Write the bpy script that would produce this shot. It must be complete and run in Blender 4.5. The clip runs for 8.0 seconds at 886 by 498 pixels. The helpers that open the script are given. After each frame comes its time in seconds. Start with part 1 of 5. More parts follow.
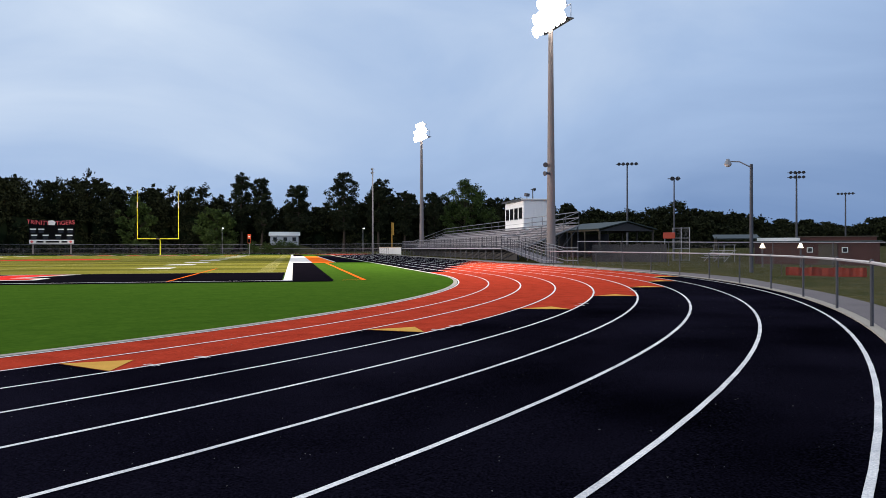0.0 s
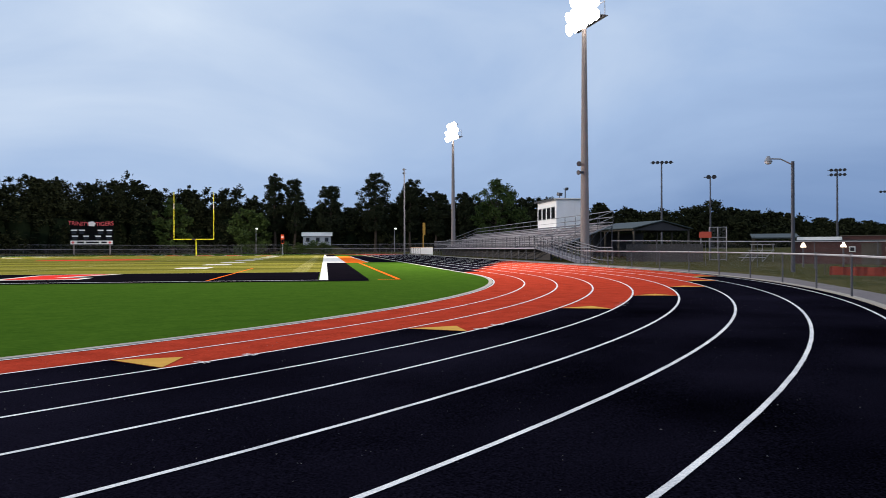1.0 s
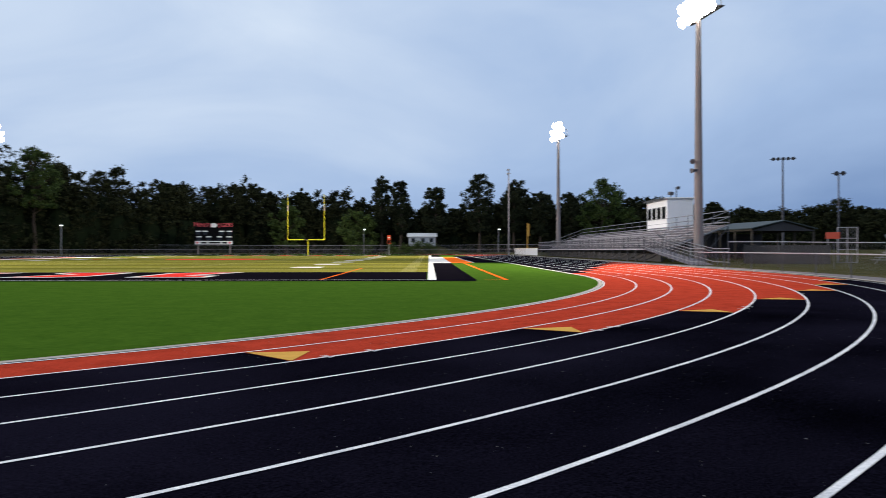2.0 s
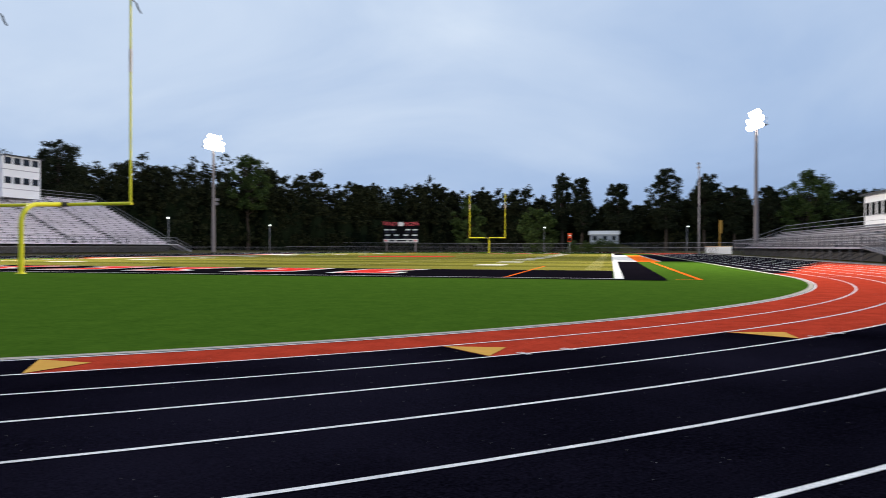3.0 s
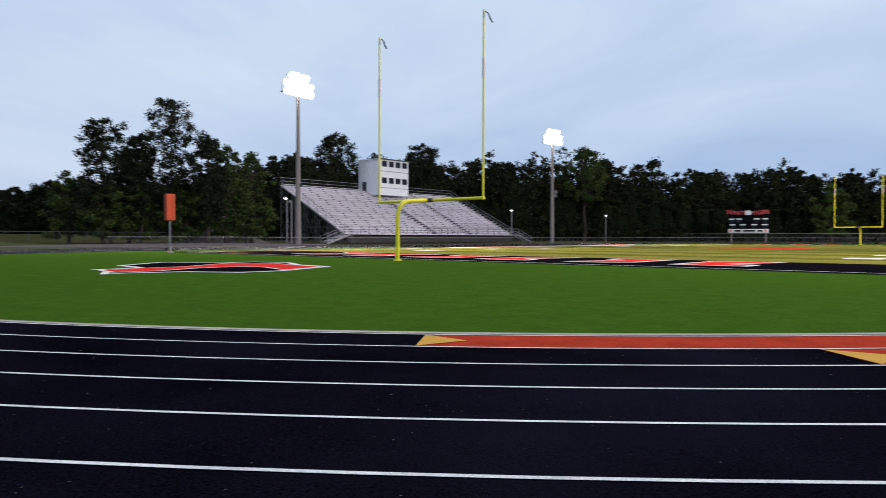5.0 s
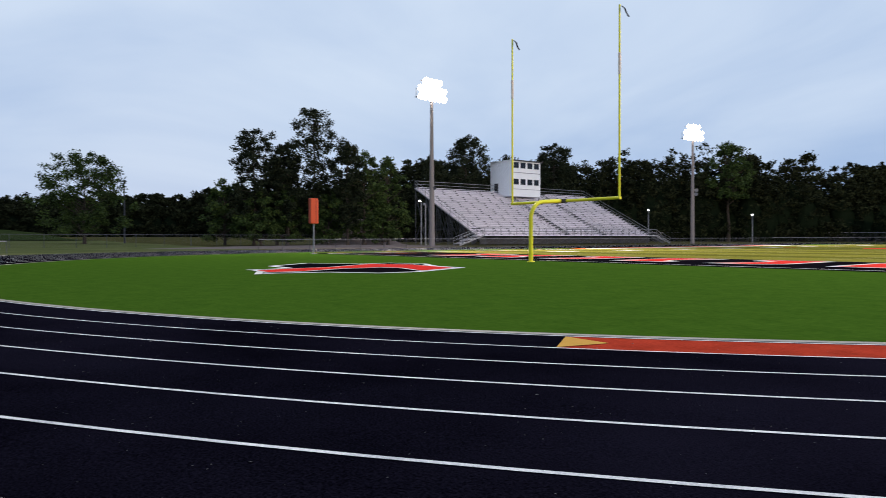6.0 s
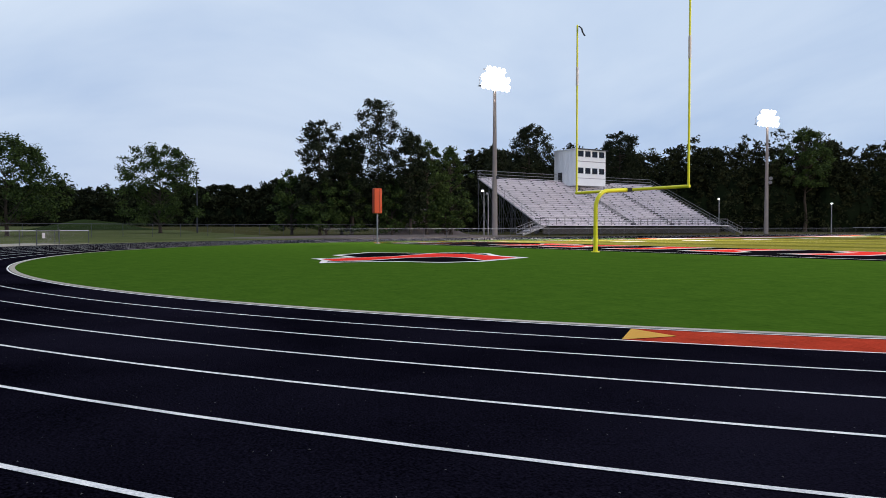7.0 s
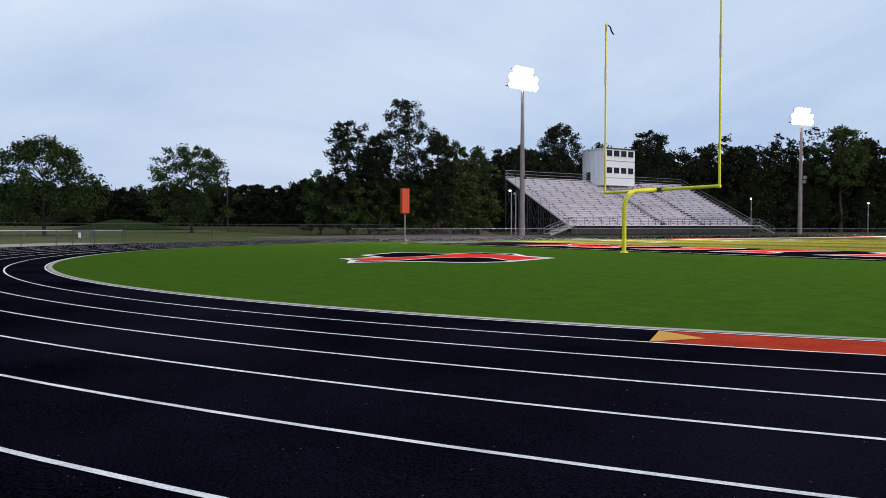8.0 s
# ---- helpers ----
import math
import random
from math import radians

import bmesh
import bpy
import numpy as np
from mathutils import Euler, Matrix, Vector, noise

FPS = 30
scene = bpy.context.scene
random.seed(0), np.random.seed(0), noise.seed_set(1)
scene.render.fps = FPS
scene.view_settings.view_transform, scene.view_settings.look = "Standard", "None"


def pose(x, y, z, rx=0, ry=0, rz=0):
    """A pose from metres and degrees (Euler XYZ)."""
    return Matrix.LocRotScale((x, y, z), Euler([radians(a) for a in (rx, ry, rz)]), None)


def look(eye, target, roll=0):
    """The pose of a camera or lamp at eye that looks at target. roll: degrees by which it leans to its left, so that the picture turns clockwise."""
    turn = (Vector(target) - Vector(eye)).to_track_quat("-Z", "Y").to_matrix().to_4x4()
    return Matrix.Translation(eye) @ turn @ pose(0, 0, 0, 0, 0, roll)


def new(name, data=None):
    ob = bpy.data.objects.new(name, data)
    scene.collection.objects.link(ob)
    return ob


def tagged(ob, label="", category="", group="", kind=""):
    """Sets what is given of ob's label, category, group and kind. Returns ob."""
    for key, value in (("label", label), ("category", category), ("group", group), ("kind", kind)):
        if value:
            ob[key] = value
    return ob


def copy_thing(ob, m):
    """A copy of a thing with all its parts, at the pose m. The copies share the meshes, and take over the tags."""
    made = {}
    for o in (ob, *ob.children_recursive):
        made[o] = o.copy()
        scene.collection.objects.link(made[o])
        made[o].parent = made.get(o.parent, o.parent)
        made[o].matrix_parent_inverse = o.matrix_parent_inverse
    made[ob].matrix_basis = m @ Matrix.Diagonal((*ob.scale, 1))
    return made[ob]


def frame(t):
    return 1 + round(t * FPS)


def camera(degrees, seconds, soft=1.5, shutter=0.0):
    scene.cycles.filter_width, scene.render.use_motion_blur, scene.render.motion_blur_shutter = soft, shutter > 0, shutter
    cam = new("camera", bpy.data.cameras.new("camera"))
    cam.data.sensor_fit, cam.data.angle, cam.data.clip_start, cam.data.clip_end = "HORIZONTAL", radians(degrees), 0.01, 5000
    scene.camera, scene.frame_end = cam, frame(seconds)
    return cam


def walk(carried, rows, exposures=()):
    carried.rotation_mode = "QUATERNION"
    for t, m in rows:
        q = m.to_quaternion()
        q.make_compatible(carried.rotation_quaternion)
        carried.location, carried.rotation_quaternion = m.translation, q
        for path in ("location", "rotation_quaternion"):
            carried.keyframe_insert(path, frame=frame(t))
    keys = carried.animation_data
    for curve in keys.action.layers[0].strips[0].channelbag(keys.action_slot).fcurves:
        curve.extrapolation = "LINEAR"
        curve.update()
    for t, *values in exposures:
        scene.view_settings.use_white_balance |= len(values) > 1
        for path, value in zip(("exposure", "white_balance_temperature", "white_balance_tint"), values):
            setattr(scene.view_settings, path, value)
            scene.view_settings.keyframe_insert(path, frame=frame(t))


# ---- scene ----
cam = camera(65.24, 8.0, soft=0.75, shutter=0.4)
# seconds, x, y, z, tilt, lean, turn
PATH = [
    (0.0, 24.428, -26.172, 1.207, 89.933, 0.112, -12.185),
    (0.5, 24.362, -26.163, 1.202, 89.927, 0.176, -11.186),
    (1.0, 24.274, -26.112, 1.187, 89.948, 0.199, -9.653),
    (1.2, 24.259, -26.133, 1.188, 90.019, 0.025, -8.589),
    (2.3, 24.047, -26.143, 1.174, 90.011, -0.023, 2.912),
    (2.5, 24.009, -26.147, 1.175, 89.943, -0.147, 5.912),
    (3.0, 23.925, -26.118, 1.166, 89.853, -0.102, 13.648),
    (3.5, 23.878, -26.151, 1.164, 89.642, -0.083, 21.346),
    (4.0, 23.817, -26.191, 1.168, 89.398, -0.088, 28.434),
    (4.5, 23.778, -26.247, 1.168, 89.200, -0.131, 34.592),
    (5.0, 23.767, -26.299, 1.170, 89.022, -0.130, 40.848),
    (6.3, 23.737, -26.434, 1.173, 88.922, 0.089, 53.843),
    (6.5, 23.725, -26.404, 1.174, 88.660, 0.014, 54.913),
    (7.0, 23.692, -26.361, 1.163, 88.301, 0.088, 56.866),
    (7.5, 23.732, -26.391, 1.173, 88.312, 0.123, 58.111),
    (8.0, 23.732, -26.381, 1.178, 88.291, 0.042, 59.125),
]
walk(cam, [(t, pose(*p)) for t, *p in PATH])

# ---- sky: overcast dusk, brighter towards the sunset ----
world = bpy.data.worlds.new("dusk_sky")
scene.world = world
world.use_nodes = True
wn, wl = world.node_tree.nodes, world.node_tree.links
wn.clear()
w_out = wn.new("ShaderNodeOutputWorld")
w_bg = wn.new("ShaderNodeBackground")
w_sky = wn.new("ShaderNodeTexSky")
w_sky.sky_type, w_sky.sun_disc = "NISHITA", False
w_sky.sun_elevation, w_sky.sun_rotation = radians(4), radians(-75)
w_tc = wn.new("ShaderNodeTexCoord")
w_map = wn.new("ShaderNodeMapping")
w_map.inputs["Scale"].default_value = (1.0, 1.0, 2.7)
w_n = wn.new("ShaderNodeTexNoise")
w_n.inputs["Scale"].default_value, w_n.inputs["Detail"].default_value, w_n.inputs["Roughness"].default_value = 1.7, 6.0, 0.5
w_n.inputs["Distortion"].default_value = 0.6
w_dot = wn.new("ShaderNodeVectorMath")
w_dot.operation = "DOT_PRODUCT"
w_dot.inputs[1].default_value = (-0.20, 0.05, 0.74)
w_add = wn.new("ShaderNodeMath")
w_add.operation = "MULTIPLY_ADD"
w_add.inputs[1].default_value = 0.72
w_ramp = wn.new("ShaderNodeValToRGB")
w_ramp.color_ramp.elements[0].position, w_ramp.color_ramp.elements[0].color = 0.185, (0.160, 0.260, 0.475, 1)
w_ramp.color_ramp.elements[1].position, w_ramp.color_ramp.elements[1].color = 0.965, (0.71, 0.80, 0.91, 1)
w_mid = w_ramp.color_ramp.elements.new(0.525)
w_mid.color = (0.345, 0.472, 0.700, 1)
w_mix = wn.new("ShaderNodeMixRGB")
w_mix.inputs[0].default_value = 0.999
wl.new(w_tc.outputs["Generated"], w_map.inputs["Vector"])
wl.new(w_map.outputs["Vector"], w_n.inputs["Vector"])
wl.new(w_tc.outputs["Generated"], w_dot.inputs[0])
wl.new(w_n.outputs["Fac"], w_add.inputs[0])
wl.new(w_dot.outputs["Value"], w_add.inputs[2])
wl.new(w_add.outputs["Value"], w_ramp.inputs["Fac"])
wl.new(w_sky.outputs["Color"], w_mix.inputs[1])
wl.new(w_ramp.outputs["Color"], w_mix.inputs[2])
wl.new(w_mix.outputs["Color"], w_bg.inputs["Color"])
w_bg.inputs["Strength"].default_value = 1.09
wl.new(w_bg.outputs["Background"], w_out.inputs["Surface"])

# ---- plan of the ground ----
XC, YC, R0, LANE = -0.08, 5.16, 31.14, 1.036      # bend centre, kerb radius, lane width
YF = 109.73 - YC                                   # centre of the far bend
LS = YF - YC                                       # length of a straight
SLOPE = 0.016                                      # the track falls towards the field
POLES = [(-44.0, 25.4), (-44.0, 82.6), (43.75, 24.0), (44.1, 80.8)]
POLE_TOP = 18.2

# floodlights of the four poles
for px_, py_ in POLES:
    ld = bpy.data.lights.new("floodlight_beam", "SPOT")
    ld.energy = {(True, True): 165000.0, (True, False): 122000.0, (False, True): 86000.0, (False, False): 122000.0}[px_ < 0, py_ < 55]
    ld.color, ld.spot_size, ld.spot_blend, ld.shadow_soft_size = (1.0, 0.90, 0.78), radians(112), 0.55, 1.2
    beam = new("floodlight_beam", ld)
    sx = -1 if px_ > 0 else 1
    ty = py_ - 16 if py_ < 55 else py_ + 8
    beam.matrix_world = look((px_ + sx * 0.9, py_, POLE_TOP + 0.6), (px_ + sx * 36, ty, 0))
scene.view_settings.exposure = 0.0


# ---- materials ----
def material(name, col, col2=None, scale=5.0, scale2=60.0, rough=0.7, metal=0.0, bump=0.0, spec=0.3, amount=0.5, island=False, objrand=0.0, coord="Object"):
    m = bpy.data.materials.new(name)
    m.use_nodes = True
    n, l = m.node_tree.nodes, m.node_tree.links
    b = n["Principled BSDF"]
    b.inputs["Roughness"].default_value, b.inputs["Metallic"].default_value = rough, metal
    b.inputs["Specular IOR Level"].default_value = spec
    col2 = col2 or tuple(c * 0.7 for c in col)
    tc = n.new("ShaderNodeTexCoord")
    a, d = n.new("ShaderNodeTexNoise"), n.new("ShaderNodeTexNoise")
    a.inputs["Scale"].default_value, a.inputs["Detail"].default_value = scale, 4
    d.inputs["Scale"].default_value, d.inputs["Detail"].default_value = scale2, 3
    mul = n.new("ShaderNodeMath")
    mul.operation = "MULTIPLY_ADD"
    mul.inputs[1].default_value = 0.5
    half = n.new("ShaderNodeMath")
    half.operation = "MULTIPLY"
    half.inputs[1].default_value = 0.5
    con = n.new("ShaderNodeMapRange")
    con.inputs["From Min"].default_value, con.inputs["From Max"].default_value = 0.5 - amount * 0.5, 0.5 + amount * 0.5
    mix = n.new("ShaderNodeMixRGB")
    mix.inputs[1].default_value, mix.inputs[2].default_value = (*col2, 1), (*col, 1)
    for t in (a, d):
        l.new(tc.outputs[coord], t.inputs["Vector"])
    l.new(d.outputs["Fac"], half.inputs[0])
    l.new(a.outputs["Fac"], mul.inputs[0])
    l.new(half.outputs[0], mul.inputs[2])
    last = mul.outputs[0]
    if island or objrand:
        g = n.new("ShaderNodeNewGeometry") if island else n.new("ShaderNodeObjectInfo")
        mm = n.new("ShaderNodeMath")
        mm.operation = "MULTIPLY_ADD"
        mm.inputs[1].default_value = 0.5 if island else objrand
        s = n.new("ShaderNodeMath")
        s.operation = "SUBTRACT"
        s.inputs[1].default_value = mm.inputs[1].default_value * 0.5
        l.new(g.outputs["Random Per Island" if island else "Random"], mm.inputs[0])
        l.new(last, mm.inputs[2])
        l.new(mm.outputs[0], s.inputs[0])
        last = s.outputs[0]
    l.new(last, con.inputs["Value"])
    l.new(con.outputs[0], mix.inputs[0])
    l.new(mix.outputs[0], b.inputs["Base Color"])
    if bump:
        bp = n.new("ShaderNodeBump")
        bp.inputs["Strength"].default_value, bp.inputs["Distance"].default_value = bump, 0.01
        l.new(d.outputs["Fac"], bp.inputs["Height"])
        l.new(bp.outputs[0], b.inputs["Normal"])
    return m


def glow(name, col, strength):
    m = bpy.data.materials.new(name)
    m.use_nodes = True
    b = m.node_tree.nodes["Principled BSDF"]
    b.inputs["Base Color"].default_value = (0.8, 0.8, 0.8, 1)
    b.inputs["Emission Color"].default_value, b.inputs["Emission Strength"].default_value = (*col, 1), strength
    return m


M = {}
M["rubber"] = material("black_rubber", (0.0084, 0.0076, 0.0150), (0.0005, 0.0005, 0.0014), 0.35, 70, 0.9, bump=1.0, spec=0.0, amount=0.24)
M["red_rubber"] = material("red_rubber", (0.46, 0.054, 0.028), (0.22, 0.024, 0.013), 2.4, 24, 0.9, bump=0.8, spec=0.0, amount=0.42)
M["line"] = material("white_line_paint", (0.84, 0.83, 0.83), (0.44, 0.44, 0.47), 3.0, 70, 0.85, bump=0.8, spec=0.0, amount=0.34)
M["gold"] = material("yellow_mark_paint", (0.60, 0.34, 0.085), (0.46, 0.25, 0.055), 3.0, 60, 0.85, spec=0.0)
M["turf"] = material("green_turf", (0.053, 0.110, 0.0125), (0.027, 0.064, 0.0075), 2.0, 9, 0.95, bump=1.0, spec=0.0, amount=0.48)
# green turf turned olive: the floodlights' grazing glare is in the colour
M["turf_field"] = material("olive_glare_turf", (0.190, 0.172, 0.030), (0.125, 0.120, 0.022), 0.25, 45, 0.95, bump=0.8, spec=0.0, amount=0.55)
M["turf_field2"] = material("olive_glare_turf_dark", (0.115, 0.110, 0.020), (0.078, 0.078, 0.014), 0.25, 45, 0.95, bump=0.8, spec=0.0, amount=0.55)
M["turf_black"] = material("black_turf", (0.0065, 0.0055, 0.0085), (0.003, 0.0026, 0.0045), 0.6, 60, 0.95, bump=0.5, spec=0.0)
M["turf_white"] = material("white_turf", (0.74, 0.72, 0.70), (0.55, 0.54, 0.52), 0.8, 60, 0.95, bump=0.5, spec=0.0)
M["turf_orange"] = material("orange_turf", (0.80, 0.16, 0.02), (0.66, 0.11, 0.015), 0.8, 60, 0.95, bump=0.5, spec=0.0)
M["turf_red"] = material("red_turf", (0.64, 0.040, 0.032), (0.50, 0.030, 0.024), 0.8, 60, 0.95, bump=0.5, spec=0.0)
M["turf_cream"] = material("cream_yard_line_turf", (0.50, 0.45, 0.22), (0.36, 0.33, 0.14), 0.8, 60, 0.95, spec=0.0)
M["grass"] = material("rough_grass", (0.100, 0.080, 0.036), (0.022, 0.034, 0.010), 0.45, 3, 0.95, bump=0.9, spec=0.0, amount=0.34)
M["grit"] = material("pale_grit", (0.22, 0.21, 0.22), (0.08, 0.08, 0.09), 3.0, 40, 0.9, spec=0.0, island=True)
M["kerb"] = material("beige_concrete", (0.36, 0.33, 0.29), (0.27, 0.245, 0.215), 1.5, 40, 0.9, bump=0.5, spec=0.1)
M["concrete"] = material("pale_concrete", (0.175, 0.152, 0.160), (0.105, 0.092, 0.100), 0.9, 40, 0.9, bump=0.5, spec=0.15)
M["alu"] = material("dull_aluminium", (0.86, 0.80, 0.86), (0.68, 0.63, 0.68), 1.2, 30, 0.6, metal=0.0, objrand=0.5, spec=0.3)
M["post"] = material("dull_dark_galvanised_post", (0.105, 0.105, 0.122), (0.062, 0.062, 0.075), 2.0, 40, 0.55, metal=0.4, spec=0.3)
M["alu_dull"] = material("weathered_grey_aluminium", (0.46, 0.43, 0.47), (0.30, 0.28, 0.31), 1.2, 30, 0.65, objrand=0.5, spec=0.2)
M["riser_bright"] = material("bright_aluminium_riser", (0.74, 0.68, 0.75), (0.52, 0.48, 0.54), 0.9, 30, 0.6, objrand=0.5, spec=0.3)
# metal grey darkened to paint the shade between the low stand's rows
M["riser"] = material("shade_toned_metal", (0.17, 0.155, 0.175), (0.10, 0.092, 0.105), 1.2, 30, 0.7, objrand=0.4, spec=0.2)
M["house"] = material("bluish_grey_siding", (0.38, 0.41, 0.45), (0.28, 0.30, 0.34), 1.2, 30, 0.7)
M["galv"] = material("galvanised_steel", (0.34, 0.33, 0.35), (0.22, 0.215, 0.23), 2.0, 40, 0.5, metal=0.6, spec=0.4)
M["dark_steel"] = material("dark_galvanised_steel", (0.12, 0.115, 0.13), (0.07, 0.068, 0.08), 2.0, 40, 0.6, metal=0.4)
M["wire"] = material("grey_fence_wire", (0.20, 0.195, 0.21), (0.12, 0.12, 0.13), 2.0, 40, 0.55, metal=0.5)
M["pole"] = material("weathered_concrete_pole", (0.31, 0.26, 0.25), (0.20, 0.17, 0.165), 0.6, 25, 0.85, spec=0.2)
M["wood_pole"] = material("dark_wooden_pole", (0.10, 0.082, 0.065), (0.055, 0.046, 0.038), 1.0, 30, 0.9)
M["yellow"] = material("yellow_post_paint", (0.80, 0.72, 0.015), (0.66, 0.60, 0.012), 0.8, 30, 0.4, spec=0.4)
M["tape"] = material("faded_white_tape", (0.75, 0.70, 0.62), (0.60, 0.40, 0.25), 4.0, 30, 0.7)
M["ribbon"] = material("dark_ribbon", (0.03, 0.03, 0.035), None, 4.0, 30, 0.9)
M["white_wall"] = material("white_painted_metal", (0.86, 0.85, 0.86), (0.75, 0.73, 0.75), 0.7, 20, 0.5, spec=0.3)
M["white_roof"] = material("white_metal_roof", (0.80, 0.80, 0.80), (0.66, 0.66, 0.67), 0.7, 20, 0.5)
M["dark_roof"] = material("dark_green_metal_roof", (0.045, 0.060, 0.062), (0.028, 0.038, 0.040), 0.6, 20, 0.6)
M["brick"] = material("dull_red_brick", (0.100, 0.043, 0.038), (0.056, 0.025, 0.023), 1.2, 14, 0.9, bump=0.7)
M["dark_wall"] = material("dark_boards_and_shade", (0.060, 0.056, 0.060), (0.036, 0.034, 0.036), 1.0, 25, 0.8)
M["glass"] = material("dark_window_glass", (0.012, 0.013, 0.016), (0.008, 0.009, 0.011), 1.0, 5, 0.12, spec=0.5)
M["frame"] = material("dark_window_frame", (0.05, 0.048, 0.05), None, 3.0, 30, 0.5)
M["orange"] = material("orange_panel_paint", (0.78, 0.090, 0.018), (0.62, 0.065, 0.014), 1.2, 30, 0.55)
M["orange_dark"] = material("darkened_orange_panel", (0.36, 0.042, 0.012), (0.28, 0.032, 0.010), 1.2, 30, 0.6)
M["black_panel"] = material("black_panel", (0.007, 0.007, 0.008), (0.004, 0.004, 0.005), 1.2, 30, 0.8, spec=0.0)
M["sign_red"] = material("red_sign_paint", (0.74, 0.11, 0.12), (0.62, 0.08, 0.09), 2.0, 30, 0.6)
M["sign_white"] = material("white_sign_paint", (0.78, 0.76, 0.76), (0.66, 0.64, 0.64), 2.0, 30, 0.6)
M["tarp"] = material("red_tarpaulin", (0.52, 0.085, 0.048), (0.30, 0.045, 0.030), 1.5, 20, 0.7)
M["bark"] = material("grey_brown_bark", (0.085, 0.062, 0.046), (0.042, 0.031, 0.024), 2.0, 12, 0.95, bump=0.8)
M["leaf"] = material("broad_leaves", (0.080, 0.118, 0.026), (0.010, 0.019, 0.006), 0.45, 6, 0.8, spec=0.15, island=True, amount=0.7)
M["pine"] = material("pine_needles", (0.036, 0.043, 0.020), (0.008, 0.011, 0.006), 0.5, 6, 0.85, spec=0.1, island=True, amount=0.7)
M["woods"] = material("far_foliage", (0.038, 0.041, 0.017), (0.006, 0.008, 0.004), 0.11, 2, 0.85, spec=0.05, island=True, amount=0.5)
# near-black green that paints the shade deep in the crowns
M["core"] = material("painted_foliage_shade", (0.013, 0.019, 0.009), (0.008, 0.012, 0.006), 0.4, 6, 0.95, spec=0.0)
M["lawn"] = material("mown_lawn_grass", (0.128, 0.132, 0.056), (0.060, 0.076, 0.028), 0.25, 3, 0.95, bump=0.8, spec=0.0, amount=0.4)
M["mound"] = material("shaggy_dark_grass", (0.042, 0.056, 0.020), (0.014, 0.022, 0.008), 0.5, 5, 0.95, bump=1.0, spec=0.0, amount=0.4)
M["earth"] = material("bare_reddish_earth", (0.165, 0.122, 0.118), (0.085, 0.064, 0.060), 0.4, 12, 0.95, bump=0.6)
M["lens"] = glow("lit_floodlight_lens", (1.0, 0.93, 0.82), 30.0)
M["lamp_white"] = glow("lit_security_lamp", (1.0, 0.96, 0.88), 8.0)
M["lamp_warm"] = glow("lit_warm_globe", (1.0, 0.80, 0.55), 4.0)


# ---- shaping helpers ----
def part(name, bm, mat, parent=None, label=""):
    me = bpy.data.meshes.new(name)
    bm.to_mesh(me)
    bm.free()
    me.materials.append(M[mat])
    ob = new(name, me)
    if parent:
        ob.parent = parent
    return tagged(ob, label)


def share(ob, name, parent, m):
    o = new(name, ob.data)
    o.parent = parent
    o.matrix_basis = m
    return o


def thing(name, m, label, category, group="", kind=""):
    e = new(name)
    e.empty_display_size = 0.3
    e.matrix_basis = m
    return tagged(e, label, category, group, kind)


def box(bm, c, s, rz=0.0, rx=0.0, ry=0.0, bevel=0.0):
    r = bmesh.ops.create_cube(bm, size=1.0)
    vs = r["verts"]
    bmesh.ops.scale(bm, vec=s, verts=vs)
    if bevel:
        es = list({e for v in vs for e in v.link_edges})
        vs = list({v for f in bmesh.ops.bevel(bm, geom=es, offset=bevel, segments=1, affect="EDGES")["faces"] for v in f.verts} | {v for v in vs if v.is_valid})
    bmesh.ops.transform(bm, matrix=pose(*c, rx, ry, rz), verts=vs)
    return bm


def rod(bm, p, q, r, r2=None, seg=8):
    p, q = Vector(p), Vector(q)
    d = q - p
    g = bmesh.ops.create_cone(bm, cap_ends=True, segments=seg, radius1=r, radius2=r if r2 is None else r2, depth=d.length)
    m = Matrix.Translation((p + q) / 2) @ d.to_track_quat("Z", "Y").to_matrix().to_4x4()
    bmesh.ops.transform(bm, matrix=m, verts=g["verts"])
    return bm


def tube(bm, pts, r, seg=10):
    """A pipe along points."""
    pts = [Vector(p) for p in pts]
    rings = []
    side = None
    for i, p in enumerate(pts):
        d = (pts[min(i + 1, len(pts) - 1)] - pts[max(i - 1, 0)]).normalized()
        if side is None:
            side = d.orthogonal().normalized()
        side = (side - d * side.dot(d)).normalized()
        up = d.cross(side)
        rings.append([bm.verts.new(p + (side * math.cos(a) + up * math.sin(a)) * r) for a in [2 * math.pi * k / seg for k in range(seg)]])
    for a, b in zip(rings, rings[1:]):
        for k in range(seg):
            bm.faces.new((a[k], a[(k + 1) % seg], b[(k + 1) % seg], b[k]))
    bm.faces.new(rings[0][::-1])
    bm.faces.new(rings[-1])
    return bm


def slab(bm, pts, z, thick=0.004):
    """A flat piece with the outline pts, its top at z + thick."""
    lo = [bm.verts.new((x, y, z)) for x, y in pts]
    hi = [bm.verts.new((x, y, z + thick)) for x, y in pts]
    bm.faces.new(hi)
    n = len(pts)
    for i in range(n):
        bm.faces.new((lo[i], lo[(i + 1) % n], hi[(i + 1) % n], hi[i]))
    bmesh.ops.recalc_face_normals(bm, faces=bm.faces)
    return bm


def rect(bm, x0, x1, y0, y1, z, thick=0.004):
    return slab(bm, [(x0, y0), (x1, y0), (x1, y1), (x0, y1)], z, thick)


